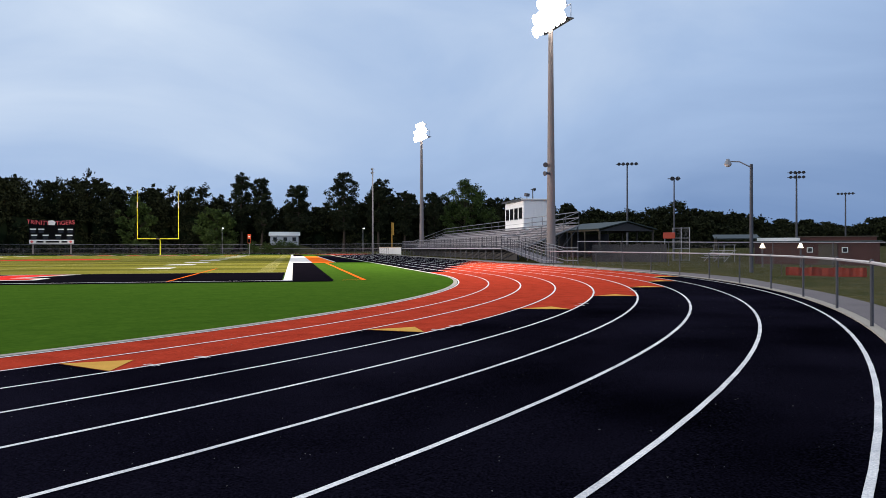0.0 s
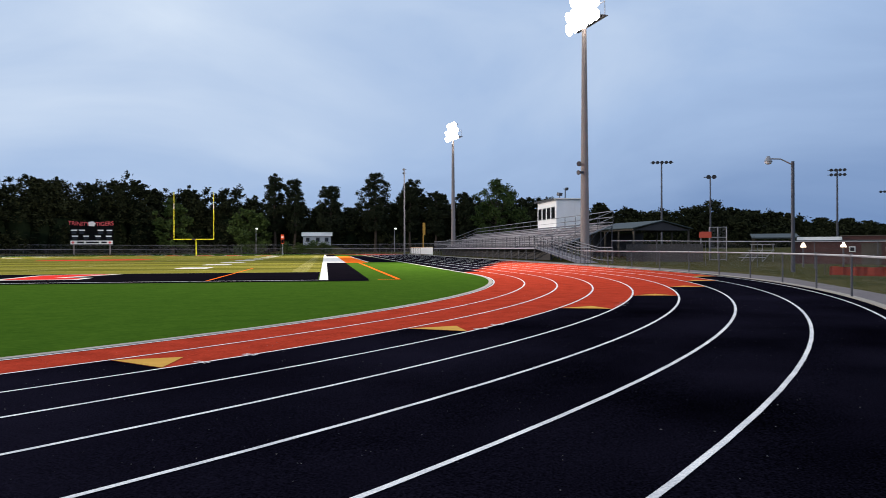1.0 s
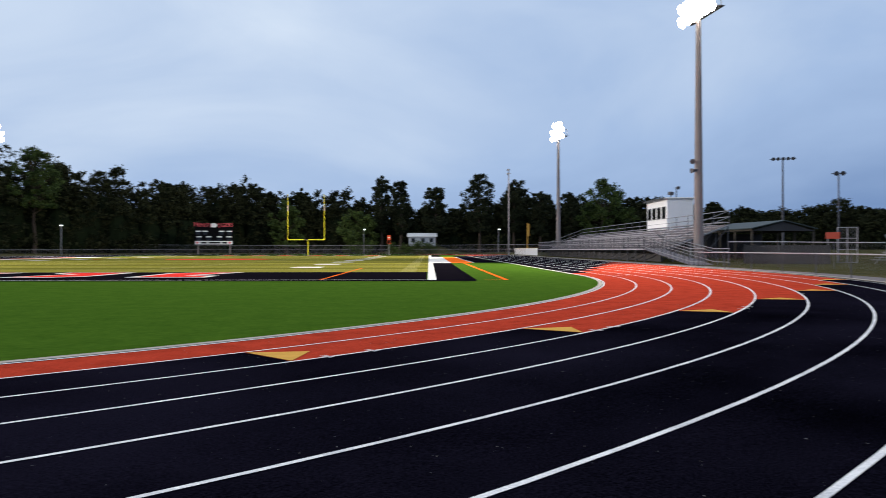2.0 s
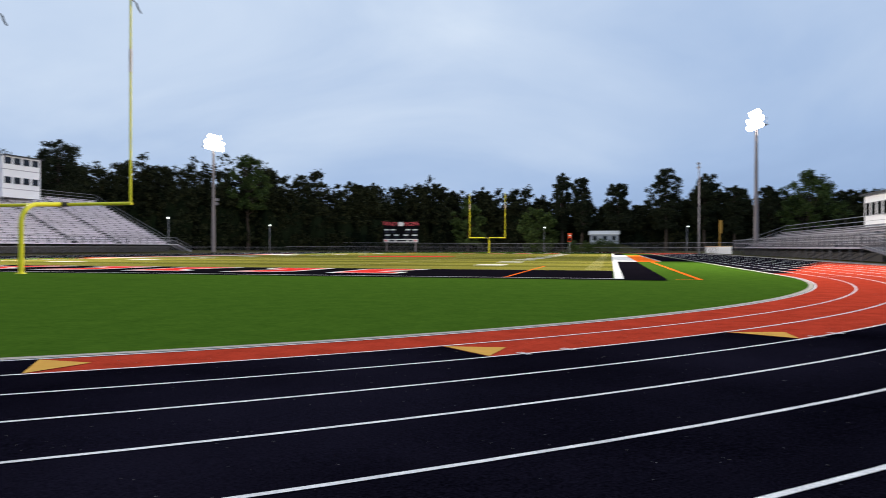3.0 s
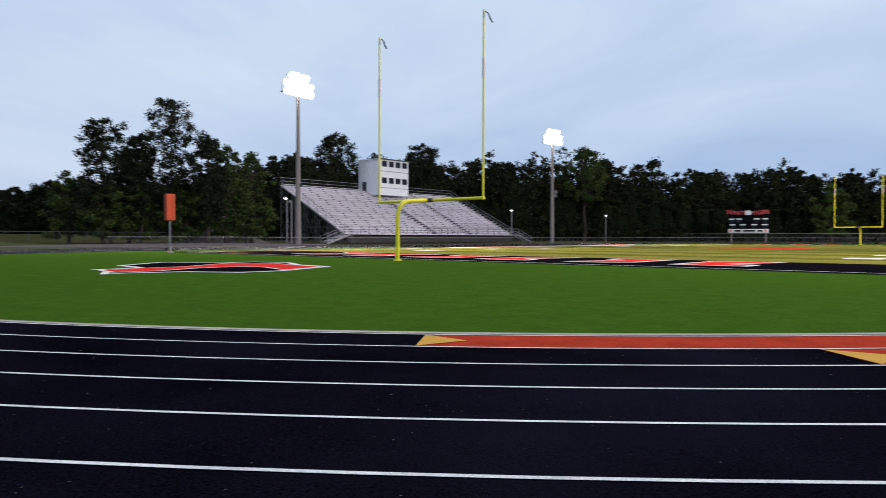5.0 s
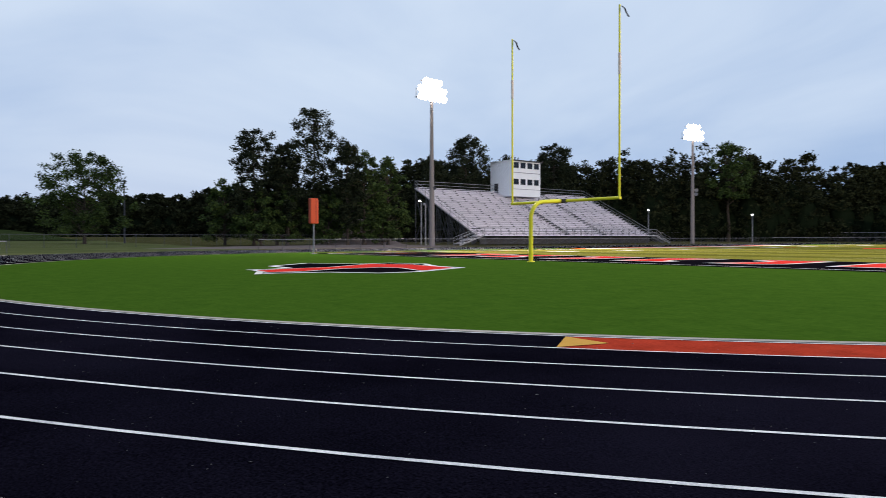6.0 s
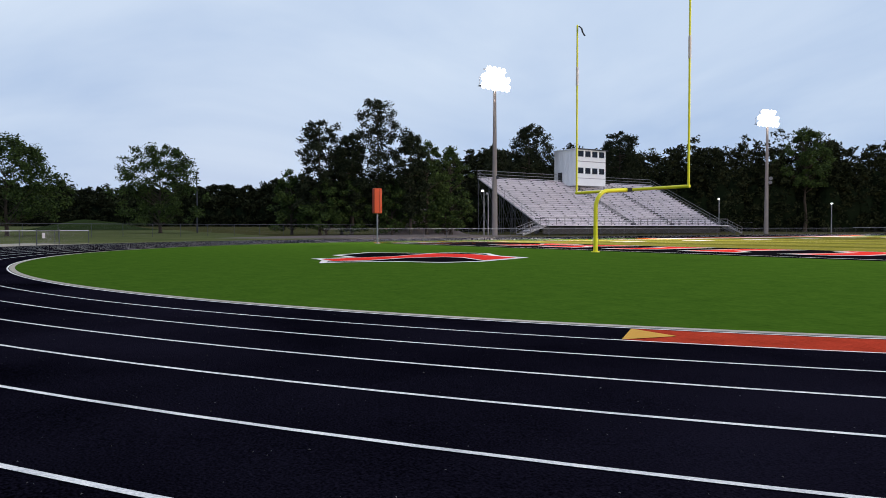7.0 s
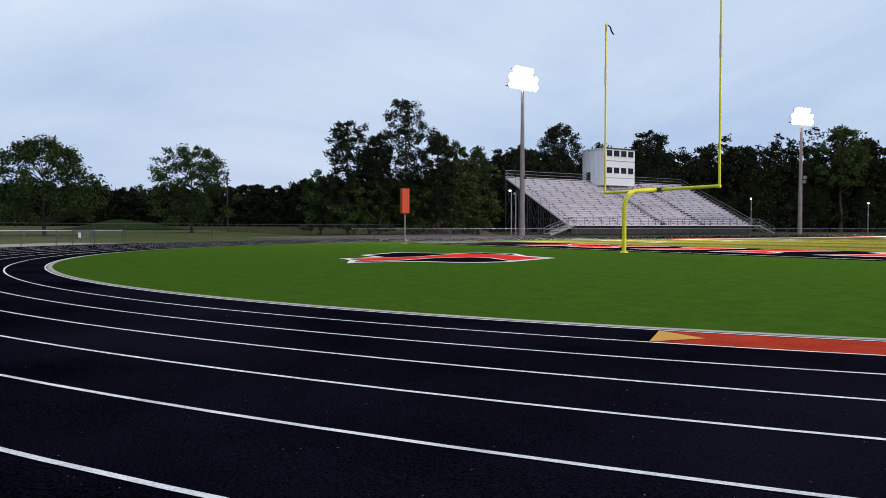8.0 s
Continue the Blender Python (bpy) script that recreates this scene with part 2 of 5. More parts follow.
def arrays_mesh(name, verts, quads, mat, parent=None, label=""):
    me = bpy.data.meshes.new(name)
    me.vertices.add(len(verts))
    me.vertices.foreach_set("co", np.asarray(verts, dtype=np.float32).ravel())
    q = np.asarray(quads, dtype=np.int32)
    me.loops.add(q.size)
    me.loops.foreach_set("vertex_index", q.ravel())
    me.polygons.add(len(q))
    me.polygons.foreach_set("loop_start", np.arange(0, q.size, q.shape[1], dtype=np.int32))
    me.update(calc_edges=True)
    me.validate()
    me.materials.append(M[mat])
    ob = new(name, me)
    if parent:
        ob.parent = parent
    return tagged(ob, label)


# ---- the running track's centre line: q in degrees on bends, metres on straights ----
QALL = 360 + 2 * LS


def station(q):
    q = (q + 90) % QALL - 90
    if q <= 90:
        a = radians(q)
        return XC, YC, math.sin(a), -math.cos(a)
    if q <= 90 + LS:
        return XC, YC + q - 90, 1.0, 0.0
    if q <= 270 + LS:
        a = radians(q - LS)
        return XC, YF, math.sin(a), -math.cos(a)
    return XC, YF - (q - 270 - LS), -1.0, 0.0


def at(q, off):
    x, y, nx, ny = station(q)
    return x + nx * (R0 + off), y + ny * (R0 + off)


def tz(off):
    return SLOPE * min(max(off, 0.0), 8.8) - 0.011


def stations(q0, q1):
    out, q = [], q0
    while q < q1 - 1e-6:
        out.append(q)
        qq = (q + 90) % QALL - 90
        step = 1.25 if qq < 90 - 1e-6 or 90 + LS - 1e-6 < qq < 270 + LS - 1e-6 else 5.0
        nxt = q + step
        for edge in (90, 90 + LS, 270 + LS, QALL - 90, QALL + 90):
            if q < edge - 1e-6 < nxt - 1e-6:
                nxt = edge
        q = nxt
    out.append(q1)
    return out


def ribbon(q0, q1, o0, o1, lift=0.0, thick=0.0, z0=None, z1=None):
    """A strip along the track between two offsets, with its edge faces."""
    bm = bmesh.new()
    rows = []
    for q in stations(q0, q1):
        a, b = at(q, o0), at(q, o1)
        za = (tz(o0) if z0 is None else z0) + lift
        zb = (tz(o1) if z1 is None else z1) + lift
        row = [bm.verts.new((*a, za)), bm.verts.new((*b, zb))]
        if thick:
            row = [bm.verts.new((*a, za - thick))] + row + [bm.verts.new((*b, zb - thick))]
        rows.append(row)
    for r, s in zip(rows, rows[1:]):
        for i in range(len(r) - 1):
            bm.faces.new((r[i], r[i + 1], s[i + 1], s[i]))
    bmesh.ops.recalc_face_normals(bm, faces=bm.faces)
    if sum(f.normal.z for f in bm.faces) < 0:
        bmesh.ops.reverse_faces(bm, faces=bm.faces)
    return bm


# ---- ground: one sheet that reaches the horizon ----
def rise(off, x, y):
    """Height of the ground at a distance outside the track: it climbs gently, but falls away beyond the low stand."""
    if off < 9:
        return -0.12 if off < 8.8 else 0.10
    up = 0.135 + 0.011 * min(off - 9, 190) + 0.0004 * max(off - 199, 0)
    down = 0.13 - 0.012 * min(off - 9, 45) + 0.008 * max(off - 60, 0)
    t = min(max((x - 40) / 8, 0), 1) * min(max((48 - y) / 16, 0), 1)
    return up + (min(up, down) - up) * t


def make_ground():
    bm = bmesh.new()
    offs = [-0.3, 8.6, 9.3, 12, 18, 26, 36, 50, 70, 100, 140, 200, 300, 600, 1500, 4000]
    qs = stations(-90, QALL - 90)[:-1]
    rows = []
    for q in qs:
        row = []
        for o in offs:
            x, y = at(q, o)
            z = rise(o, x, y) + (0.10 * (noise.noise((x * 0.06, y * 0.06, 0)) ) * min(1.0, max(0.0, (o - 14) / 30)) if o > 9 else 0)
            row.append(bm.verts.new((x, y, z)))
        rows.append(row)
    n = len(rows)
    for i in range(n):
        a, b = rows[i], rows[(i + 1) % n]
        for k in range(len(offs) - 1):
            bm.faces.new((a[k], a[k + 1], b[k + 1], b[k]))
    bm.faces.new([r[0] for r in rows][::-1])
    bmesh.ops.recalc_face_normals(bm, faces=bm.faces)
    if sum(f.normal.z for f in bm.faces) < 0:
        bmesh.ops.reverse_faces(bm, faces=bm.faces)
    g = part("ground", bm, "grass")
    g.data.materials.append(M["lawn"])
    for p in g.data.polygons:
        p.use_smooth = True
        p.material_index = 1 if p.center.x < -30 and p.center.y < 1.5 else 0
    return tagged(g, "rough green grass around the running track", "ground", kind="structure")


make_ground()

# ---- running track ----
track = thing("running_track", pose(0, 0, 0), "black and red rubber running track with white lane lines", "running track", kind="structure")
RED_START = [35.8, 43.35, 50.2, 57.05, 63.2, 68.9, 73.9, 78.6]
RED_END = [90 + 3.0 + 3.0 * k for k in range(8)]
FAR_RED = [90 + LS - 7 + 1.2 * k for k in range(8)]
FAR_RED_END = [90 + LS + 48 - 5 * k for k in range(8)]
for k in range(8):
    o0, o1 = k * LANE, (k + 1) * LANE
    for q0, q1, mat in ((RED_START[k], RED_END[k], "red_rubber"), (RED_END[k], FAR_RED[k], "rubber"),
                        (FAR_RED[k], FAR_RED_END[k], "red_rubber"), (FAR_RED_END[k], QALL + RED_START[k], "rubber")):
        part("lane_surface", ribbon(q0, q1, o0, o1), mat, track, "red rubber lane" if mat == "red_rubber" else "black rubber lane")
part("lane_surface", ribbon(-90, QALL - 90, 8 * LANE, 8 * LANE + 0.28), "rubber", track, "black rubber edge strip")
part("lane_surface", ribbon(-90, QALL - 90, -0.05, 0.0), "rubber", track, "black rubber edge strip")
for k in range(9):
    part("lane_line", ribbon(-90, QALL - 90, k * LANE - 0.0215, k * LANE + 0.0215, 0.005, 0.0006), "line", track, "white painted lane line")
# zone triangles, with the base across the lane and the point along it
for k in range(8):
    q, o = RED_START[k], k * LANE
    bm = bmesh.new()
    mid = at(q + 0.95, o + 0.5 * LANE)
    a, b = at(q, o + 0.05), at(q, o + LANE - 0.04)
    vs = [bm.verts.new((*a, tz(o) + 0.006)), bm.verts.new((*b, tz(o + LANE) + 0.006)), bm.verts.new((*mid, tz(o + LANE / 2) + 0.006))]
    f = bm.faces.new(vs)
    if f.normal.z < 0:
        f.normal_flip()
    part("zone_triangle", bm, "gold", track, "yellow painted exchange zone triangle")
for q, k in ((44.07, 2), (45.13, 2), (50.75, 3), (51.7, 3), (59.3, 4), (58.4, 4), (66.5, 5)):
    for dq in (-0.04, 0.04):
        part("lane_mark", ribbon(q + dq - 0.02, q + dq + 0.02, k * LANE - 0.10, k * LANE + 0.10, 0.009, 0.0006), "line", track, "short white lane mark")
for q, k in ((97, 0.0), (88.5, 1.0)):
    part("lane_mark", ribbon(q, q + 0.06, k * LANE, k * LANE + LANE, 0.005, 0.0006), "line", track, "short white lane mark")

kerb = tagged(part("kerb", ribbon(-90, QALL - 90, -0.20, -0.045, 0.010, 0.12), "kerb"), "pale concrete kerb between turf and track", "kerb", kind="structure")
apron = tagged(part("pavement", ribbon(-49.5, 90 + LS, 8 * LANE + 0.28, 10.0, 0.012, 0.10), "concrete"), "pale concrete strip along the track fence", "pavement", kind="structure")
part("edging", ribbon(-49.5, 90 + LS, 8 * LANE + 0.27, 8 * LANE + 0.42, 0.022, 0.08), "kerb", apron, "pale concrete edging")
verge = tagged(part("verge", ribbon(90 + LS, 285 + LS, 8 * LANE + 0.28, 10.0, 0.006, 0.10), "grass"), "rough grass verge beside the running track", "verge", kind="structure")
part("bare_verge", ribbon(285 + LS, QALL - 86, 8 * LANE + 0.28, 10.0, 0.006, 0.10), "earth", verge, "bare earth verge before the grandstand")
part("grass_verge", ribbon(QALL - 86, QALL - 49.5, 8 * LANE + 0.28, 10.0, 0.006, 0.10), "lawn", verge, "mown grass verge on the bend")
part("paved_pad", ribbon(-47, -14, 8.75, 12.0, 0.03, 0.05, 0.13, 0.16), "kerb", apron, "pale concrete pad by the gate")

# scattered pale flecks of grit and clippings on the track
frng = np.random.default_rng(3)
gv, gf = [], []
for _ in range(5200):
    q, o = frng.uniform(-25, 80), frng.uniform(0.3, 8.25)
    x, y = at(q, o)
    a, s, z = frng.uniform(0, 6.28), frng.uniform(0.002, 0.0065) * (2.2 if frng.uniform() < 0.04 else 1.0), tz(o) + 0.003
    k = len(gv)
    gv += [(x + s * math.cos(a + t) * r_, y + s * math.sin(a + t) * r_, z + h_) for t, r_, h_ in ((0, 1.0, 0.0), (1.4, 0.6, 0.003), (3.1, 1.0, 0.0), (4.6, 0.5, 0.004))]
    gf.append((k, k + 1, k + 2, k + 3))
tagged(arrays_mesh("grit", gv, gf, "grit", track, "pale flecks of grit"), kind="stuff")

# ---- playing field ----
turf = thing("playing_field", pose(0, 0, 0), "green artificial turf football field with painted markings", "field", kind="structure")
bm = bmesh.new()
ring = [at(q, -0.19) for q in stations(-90, QALL - 90)[:-1]]
mid = [bm.verts.new((x * 0.6, (y - 54.865) * 0.72 + 54.865, 0.02)) for x, y in ring]
out = [bm.verts.new((x, y, 0.0)) for x, y in ring]
n = len(ring)
for i in range(n):
    bm.faces.new((mid[i], out[i], out[(i + 1) % n], mid[(i + 1) % n]))
bm.faces.new(mid)
bmesh.ops.recalc_face_normals(bm, faces=bm.faces)
if sum(f.normal.z for f in bm.faces) < 0:
    bmesh.ops.reverse_faces(bm, faces=bm.faces)
part("turf", bm, "turf", turf, "green artificial turf")
FZ = 0.022
GOAL0, GOAL1 = 9.14, 100.59


def mark(name, mat, x0, x1, y0, y1, label, lift=0.0):
    return part(name, rect(bmesh.new(), x0, x1, y0, y1, FZ + lift + 0.0034, 0.0006), mat, turf, label)


# five yard panels in two shades of olive, which paints the floodlights' glare
for i in range(20):
    mark("turf_panel", "turf_field" if i % 2 == 0 else "turf_field2", -24.05, 24.05, GOAL0 + i * 4.5725 + 0.05, GOAL0 + (i + 1) * 4.5725 - 0.05, "turf panel coloured olive for the floodlight glare")
for i in range(21):
    mark("yard_line", "turf_cream", -24.05, 24.05, GOAL0 + i * 4.5725 - 0.05, GOAL0 + i * 4.5725 + 0.05, "pale yard line", 0.001)
for y0, y1, ye, s in ((-0.85, 0.0, GOAL0, 1), (109.73, 110.58, GOAL1, -1)):
    lo, hi = (0.12, GOAL0 - 0.05) if s == 1 else (GOAL1 + 0.05, 109.61)
    mark("end_zone", "turf_black", -24.0, 24.0, lo, hi, "black painted end zone")
    mark("end_border", "turf_black", -25.85, 25.85, y0, y1, "black painted end border")
    mark("end_line", "turf_white", -24.38, 24.38, (0.0 if s == 1 else 109.61), (0.12 if s == 1 else 109.73), "white end line")
for s in (-1, 1):
    def sx(a, b):
        return (min(s * a, s * b), max(s * a, s * b))
    mark("side_line", "turf_white", *sx(24.05, 24.38), 0.12, 109.61, "white side line")
    mark("side_border", "turf_black", *sx(24.38, 25.9), 0.0, 32.0, "black painted side border")
    mark("side_border", "turf_black", *sx(24.38, 25.9), 77.7, 109.73, "black painted side border")
    mark("team_border", "turf_white", *sx(24.38, 25.95), 32.0, 77.7, "white painted team border")
    mark("team_box", "turf_orange", *sx(25.95, 27.75), 32.0, 77.7, "orange painted team box")
    mark("restraining_line", "turf_orange", *sx(26.95, 27.10), -0.1, 32.0, "orange restraining line")
    mark("restraining_line", "turf_orange", *sx(26.2, 26.95), -0.1, 0.0, "orange restraining line")
    mark("runway", "rubber", *sx(28.0, 30.6), 34.0, 92.0, "black rubber runway")
    mark("runway_line", "turf_white", *sx(27.86, 28.0), 34.0, 77.0, "white runway line")
    mark("soccer_line", "turf_orange", *sx(19.95, 20.05), 0.15, 16.5, "thin orange soccer line", 0.005)
# one yard dashes along both side lines, too many to count
bm = bmesh.new()
for i in range(1, 100):
    y = GOAL0 + i * 0.9144
    for s in (-1, 1):
        rect(bm, min(s * 22.6, s * 23.4), max(s * 22.6, s * 23.4), y - 0.08, y + 0.08, FZ + 0.0064, 0.0006)
        rect(bm, min(s * 8.0, s * 8.6), max(s * 8.0, s * 8.6), y - 0.05, y + 0.05, FZ + 0.0064, 0.0006)
tagged(part("yard_dashes", bm, "turf_cream", turf, "pale one yard dashes"), kind="stuff")
# yard numbers, which cannot be read, as pairs of bars
for i in range(1, 10):
    y = GOAL0 + i * 9.145
    for s in (-1, 1):
        for dy in (-0.75, 0.75):
            mark("number_bar", "turf_white", min(s * 15.4, s * 17.3), max(s * 15.4, s * 17.3), y + dy - 0.5, y + dy + 0.5, "white yard number as a bar", 0.006)
        mark("number_arrow", "turf_red", min(s * 13.6, s * 15.0), max(s * 13.6, s * 15.0), y - 0.3, y + 0.3, "red yard arrow", 0.006) if i == 5 else None
# midfield emblem as a plain shape
part("midfield_emblem", slab(bmesh.new(), [(-5, 50.5), (4, 51.5), (6, 55), (3, 59), (-4, 58.5), (-6, 54)], FZ + 0.0114, 0.0006), "turf_red", turf, "red midfield emblem")


def inset(pts, d):
    """The outline pts moved inwards by d."""
    n = len(pts)
    turn = sum(pts[i][0] * pts[(i + 1) % n][1] - pts[(i + 1) % n][0] * pts[i][1] for i in range(n))
    out = []
    for i in range(n):
        p, a, b = Vector(pts[i]), Vector(pts[i - 1]), Vector(pts[(i + 1) % n])
        u, v = (p - a).normalized(), (b - p).normalized()
        side = Vector((-u.y - v.y, u.x + v.x))
        side = side.normalized() if side.length > 1e-4 else Vector((-u.y, u.x))
        out.append(tuple(p + side * (d if turn > 0 else -d) * min(1.6, 1 / max(0.3, side.dot(Vector((-u.y, u.x)))))))
    return out


def block_letter(cx, cy, w, h, cut, flip):
    """A block glyph that cannot be read: a white backed red shape."""
    pts = [(-0.5, -0.5), (0.5, -0.5), (0.5, -0.5 + cut), (0.12, -0.12), (0.5, 0.5), (-0.18, 0.5), (-0.5, 0.32)]
    if flip:
        pts = [(-x, -y) for x, y in pts]
    pts = [(cx + x * w, cy + y * h) for x, y in pts]
    part("letter_outline", slab(bmesh.new(), pts, FZ + 0.0064, 0.0006), "turf_white", turf, "white letter outline")
    part("letter_fill", slab(bmesh.new(), inset(pts, 0.30), FZ + 0.0104, 0.0006), "turf_red", turf, "red letter shape")


for i in range(6):
    x = -13.25 + i * 5.3
    block_letter(x, 5.5, 3.3, 6.0, 0.2 + 0.05 * (i % 3), i % 2 == 0)
    block_letter(x, 104.2, 3.3, 6.0, 0.2 + 0.05 * (i % 3), i % 2 == 1)

# emblem in the near bend, as plain shapes: white edge, black body, red face
EDGE = [(-1.1, -16.2), (-0.2, -16.1), (2.3, -17.3), (2.2, -16.4), (2.7, -14.8), (4.4, -13.8), (4.5, -12.2), (2.9, -8.8), (0.8, -8.6), (-1.5, -7.4), (-3.6, -8.0), (-3.5, -9.6), (-6.1, -11.2), (-3.8, -14.1), (-1.5, -14.4), (-1.1, -15.5)]
FACE = [(0.0, -16.2), (1.4, -16.4), (1.5, -15.1), (0.5, -13.1), (0.5, -11.2), (1.6, -10.9), (3.9, -11.7), (2.9, -9.4), (-0.9, -8.7), (-2.8, -9.6), (-0.9, -12.7), (-0.6, -14.9)]
part("emblem_edge", slab(bmesh.new(), EDGE, FZ + 0.001, 0.0006), "turf_white", turf, "white emblem edge")
part("emblem_body", slab(bmesh.new(), inset(EDGE, 0.30), FZ + 0.0044, 0.0006), "turf_black", turf, "black emblem body")
part("emblem_seam", slab(bmesh.new(), inset(FACE, -0.16), FZ + 0.0084, 0.0006), "turf_white", turf, "white seam round the red face")
part("emblem_face", slab(bmesh.new(), FACE, FZ + 0.0124, 0.0006), "turf_red", turf, "red emblem face")


# ---- goal posts ----
def goal_post(y, s):
    g = thing("goal_post", pose(0, y, FZ, 0, 0, 0 if s > 0 else 180), "tall yellow gooseneck football goal post on turf", "goal post", "goal posts")
    bm = bmesh.new()
    pts = [(0, -2.2, 0), (0, -2.2, 2.1)] + [(0, -2.2 + 0.85 * (1 - math.cos(a)), 2.1 + 0.85 * math.sin(a)) for a in [radians(d) for d in range(10, 91, 10)]] + [(0, -0.6, 3.0), (0, 0.0, 3.03)]
    part("gooseneck", tube(bm, pts, 0.10, 14), "yellow", g)
    part("base_collar", rod(bmesh.new(), (0, -2.2, 0), (0, -2.2, 0.05), 0.2, 0.18, 16), "yellow", g)
    part("crossbar", rod(bmesh.new(), (-3.62, 0, 3.03), (3.62, 0, 3.03), 0.075, seg=12), "yellow", g)
    part("clamp", box(bmesh.new(), (0, 0, 3.03), (0.7, 0.2, 0.2), bevel=0.03), "wood_pole", g, "rusty dark clamp")
    for x in (-3.56, 3.56):
        part("upright", rod(bmesh.new(), (x, 0, 2.96), (x, 0, 11.97), 0.055, 0.045, 10), "yellow", g)
        part("tape_band", rod(bmesh.new(), (x, 0, 8.75), (x, 0, 9.75), 0.068, 0.066, 10), "tape", g, "faded white tape")
        bm = bmesh.new()
        path = [(x + 0.05, 0.0, 11.9), (x + 0.2, 0.05, 11.75), (x + 0.32, 0.02, 11.5), (x + 0.42, 0.08, 11.3)]
        prev = None
        for p in path:
            cur = (bm.verts.new(p), bm.verts.new((p[0] + 0.02, p[1] + 0.10, p[2] + 0.02)))
            if prev:
                bm.faces.new((prev[0], prev[1], cur[1], cur[0]))
            prev = cur
        bmesh.ops.solidify(bm, geom=bm.faces[:], thickness=0.01)
        part("wind_ribbon", bm, "ribbon", g, "dark wind ribbon")
    return g


goal_post(0.0, 1)
goal_post(109.73, -1)


# ---- floodlight poles ----
def floodlight_pole():
    g = thing("floodlight_pole", pose(0, 0, 0), "tall tapered concrete floodlight pole with lit lamps", "floodlight", "stadium floodlights")
    part("pole", rod(bmesh.new(), (0, 0, -0.2), (0, 0, POLE_TOP), 0.36, 0.17, 16), "pole", g)
    for z, half in ((POLE_TOP - 0.1, 2.15), (POLE_TOP + 0.85, 2.15), (POLE_TOP + 1.8, 1.8)):
        part("crossarm", box(bmesh.new(), (0, 0, z), (0.12, 2 * half + 0.2, 0.12), bevel=0.015), "dark_steel", g)
    for y in (-0.35, 0.35):
        part("mast", rod(bmesh.new(), (0, y, POLE_TOP - 0.2), (0, y, POLE_TOP + 1.9), 0.05), "dark_steel", g)
    part("service_rail", rod(bmesh.new(), (-0.5, -2.15, POLE_TOP + 0.9), (-0.5, 2.15, POLE_TOP + 0.9), 0.03), "dark_steel", g)
    part("service_platform", box(bmesh.new(), (-0.45, 0, POLE_TOP - 0.15), (0.6, 4.4, 0.06), bevel=0.01), "dark_steel", g)
    for y in (-2.15, 0, 2.15):
        part("rail_post", rod(bmesh.new(), (-0.5, y, POLE_TOP - 0.12), (-0.5, y, POLE_TOP + 0.9), 0.025), "dark_steel", g)
    shell = lens = None
    for z, ys in ((POLE_TOP - 0.1, 6), (POLE_TOP + 0.85, 6), (POLE_TOP + 1.8, 4)):
        for i in range(ys):
            y = (i - (ys - 1) / 2) * 0.80
            m = pose(0.25, y, z, 0, 112, (i - (ys - 1) / 2) * 5)
            if shell is None:
                bm = rod(bmesh.new(), (0, 0, -0.45), (0, 0, -0.05), 0.14, 0.42, 14)
                shell = part("lamp_shell", bm, "galv", g, "grey metal lamp shell")
                shell.matrix_basis = m
                bm = bmesh.new()
                s = bmesh.ops.create_uvsphere(bm, u_segments=14, v_segments=8, radius=0.46)
                bmesh.ops.scale(bm, vec=(1, 1, 0.45), verts=s["verts"])
                lens = part("lamp_lens", bm, "lens", shell, "glowing lamp lens")
            else:
                o = share(shell, "lamp_shell", g, m)
                tagged(o, "grey metal lamp shell")
                tagged(share(lens, "lamp_lens", o, Matrix()), "glowing lamp lens")
    peg = None
    for k in range(26):
        z = 4.5 + k * 0.5
        if peg is None:
            r = 0.36 - 0.19 * z / POLE_TOP
            peg = part("climbing_peg", rod(bmesh.new(), (0, -r, z), (0, -r - 0.16, z), 0.012, seg=5), "dark_steel", g)
        else:
            share(peg, "climbing_peg", g, pose(0, 0.19 * (z - 4.5) / POLE_TOP, z - 4.5))
    return g


first_pole = floodlight_pole()
first_pole.matrix_basis = pose(*POLES[0], 0.3, 0, 0, 8)
poles = [first_pole, copy_thing(first_pole, pose(*POLES[1], 0.4, 0, 0, -8)), copy_thing(first_pole, pose(*POLES[2], 0.2, 0, 0, 188)), copy_thing(first_pole, pose(*POLES[3], 0.4, 0, 0, 192))]


def horn_speaker(x, y, z, rz, r=0.19, mat="dark_steel"):
    g = thing("horn_loudspeaker", pose(x, y, z, 0, 0, rz), "dark horn loudspeaker fixed to a floodlight pole", "loudspeaker", "pole loudspeakers")
    part("horn", rod(bmesh.new(), (0, 0.12, 0), (0, 0.38, -0.04), 0.07, r, 16), mat, g)
    part("driver", rod(bmesh.new(), (0, -0.1, 0.02), (0, 0.12, 0), 0.09, 0.09, 10), "dark_steel", g)
    part("bracket", box(bmesh.new(), (0, -0.1, -0.1), (0.06, 0.3, 0.05), bevel=0.01), "galv", g)


horn_speaker(43.3, 23.8, 7.55, 150)
horn_speaker(43.45, 23.75, 6.9, 110)
horn_speaker(-43.6, 83.1, 9.5, 215, 0.30, "galv")
horn_speaker(-43.6, 83.1, 8.8, 205, 0.30, "galv")
horn_speaker(-43.8, 25.8, 7.4, 215, 0.22)


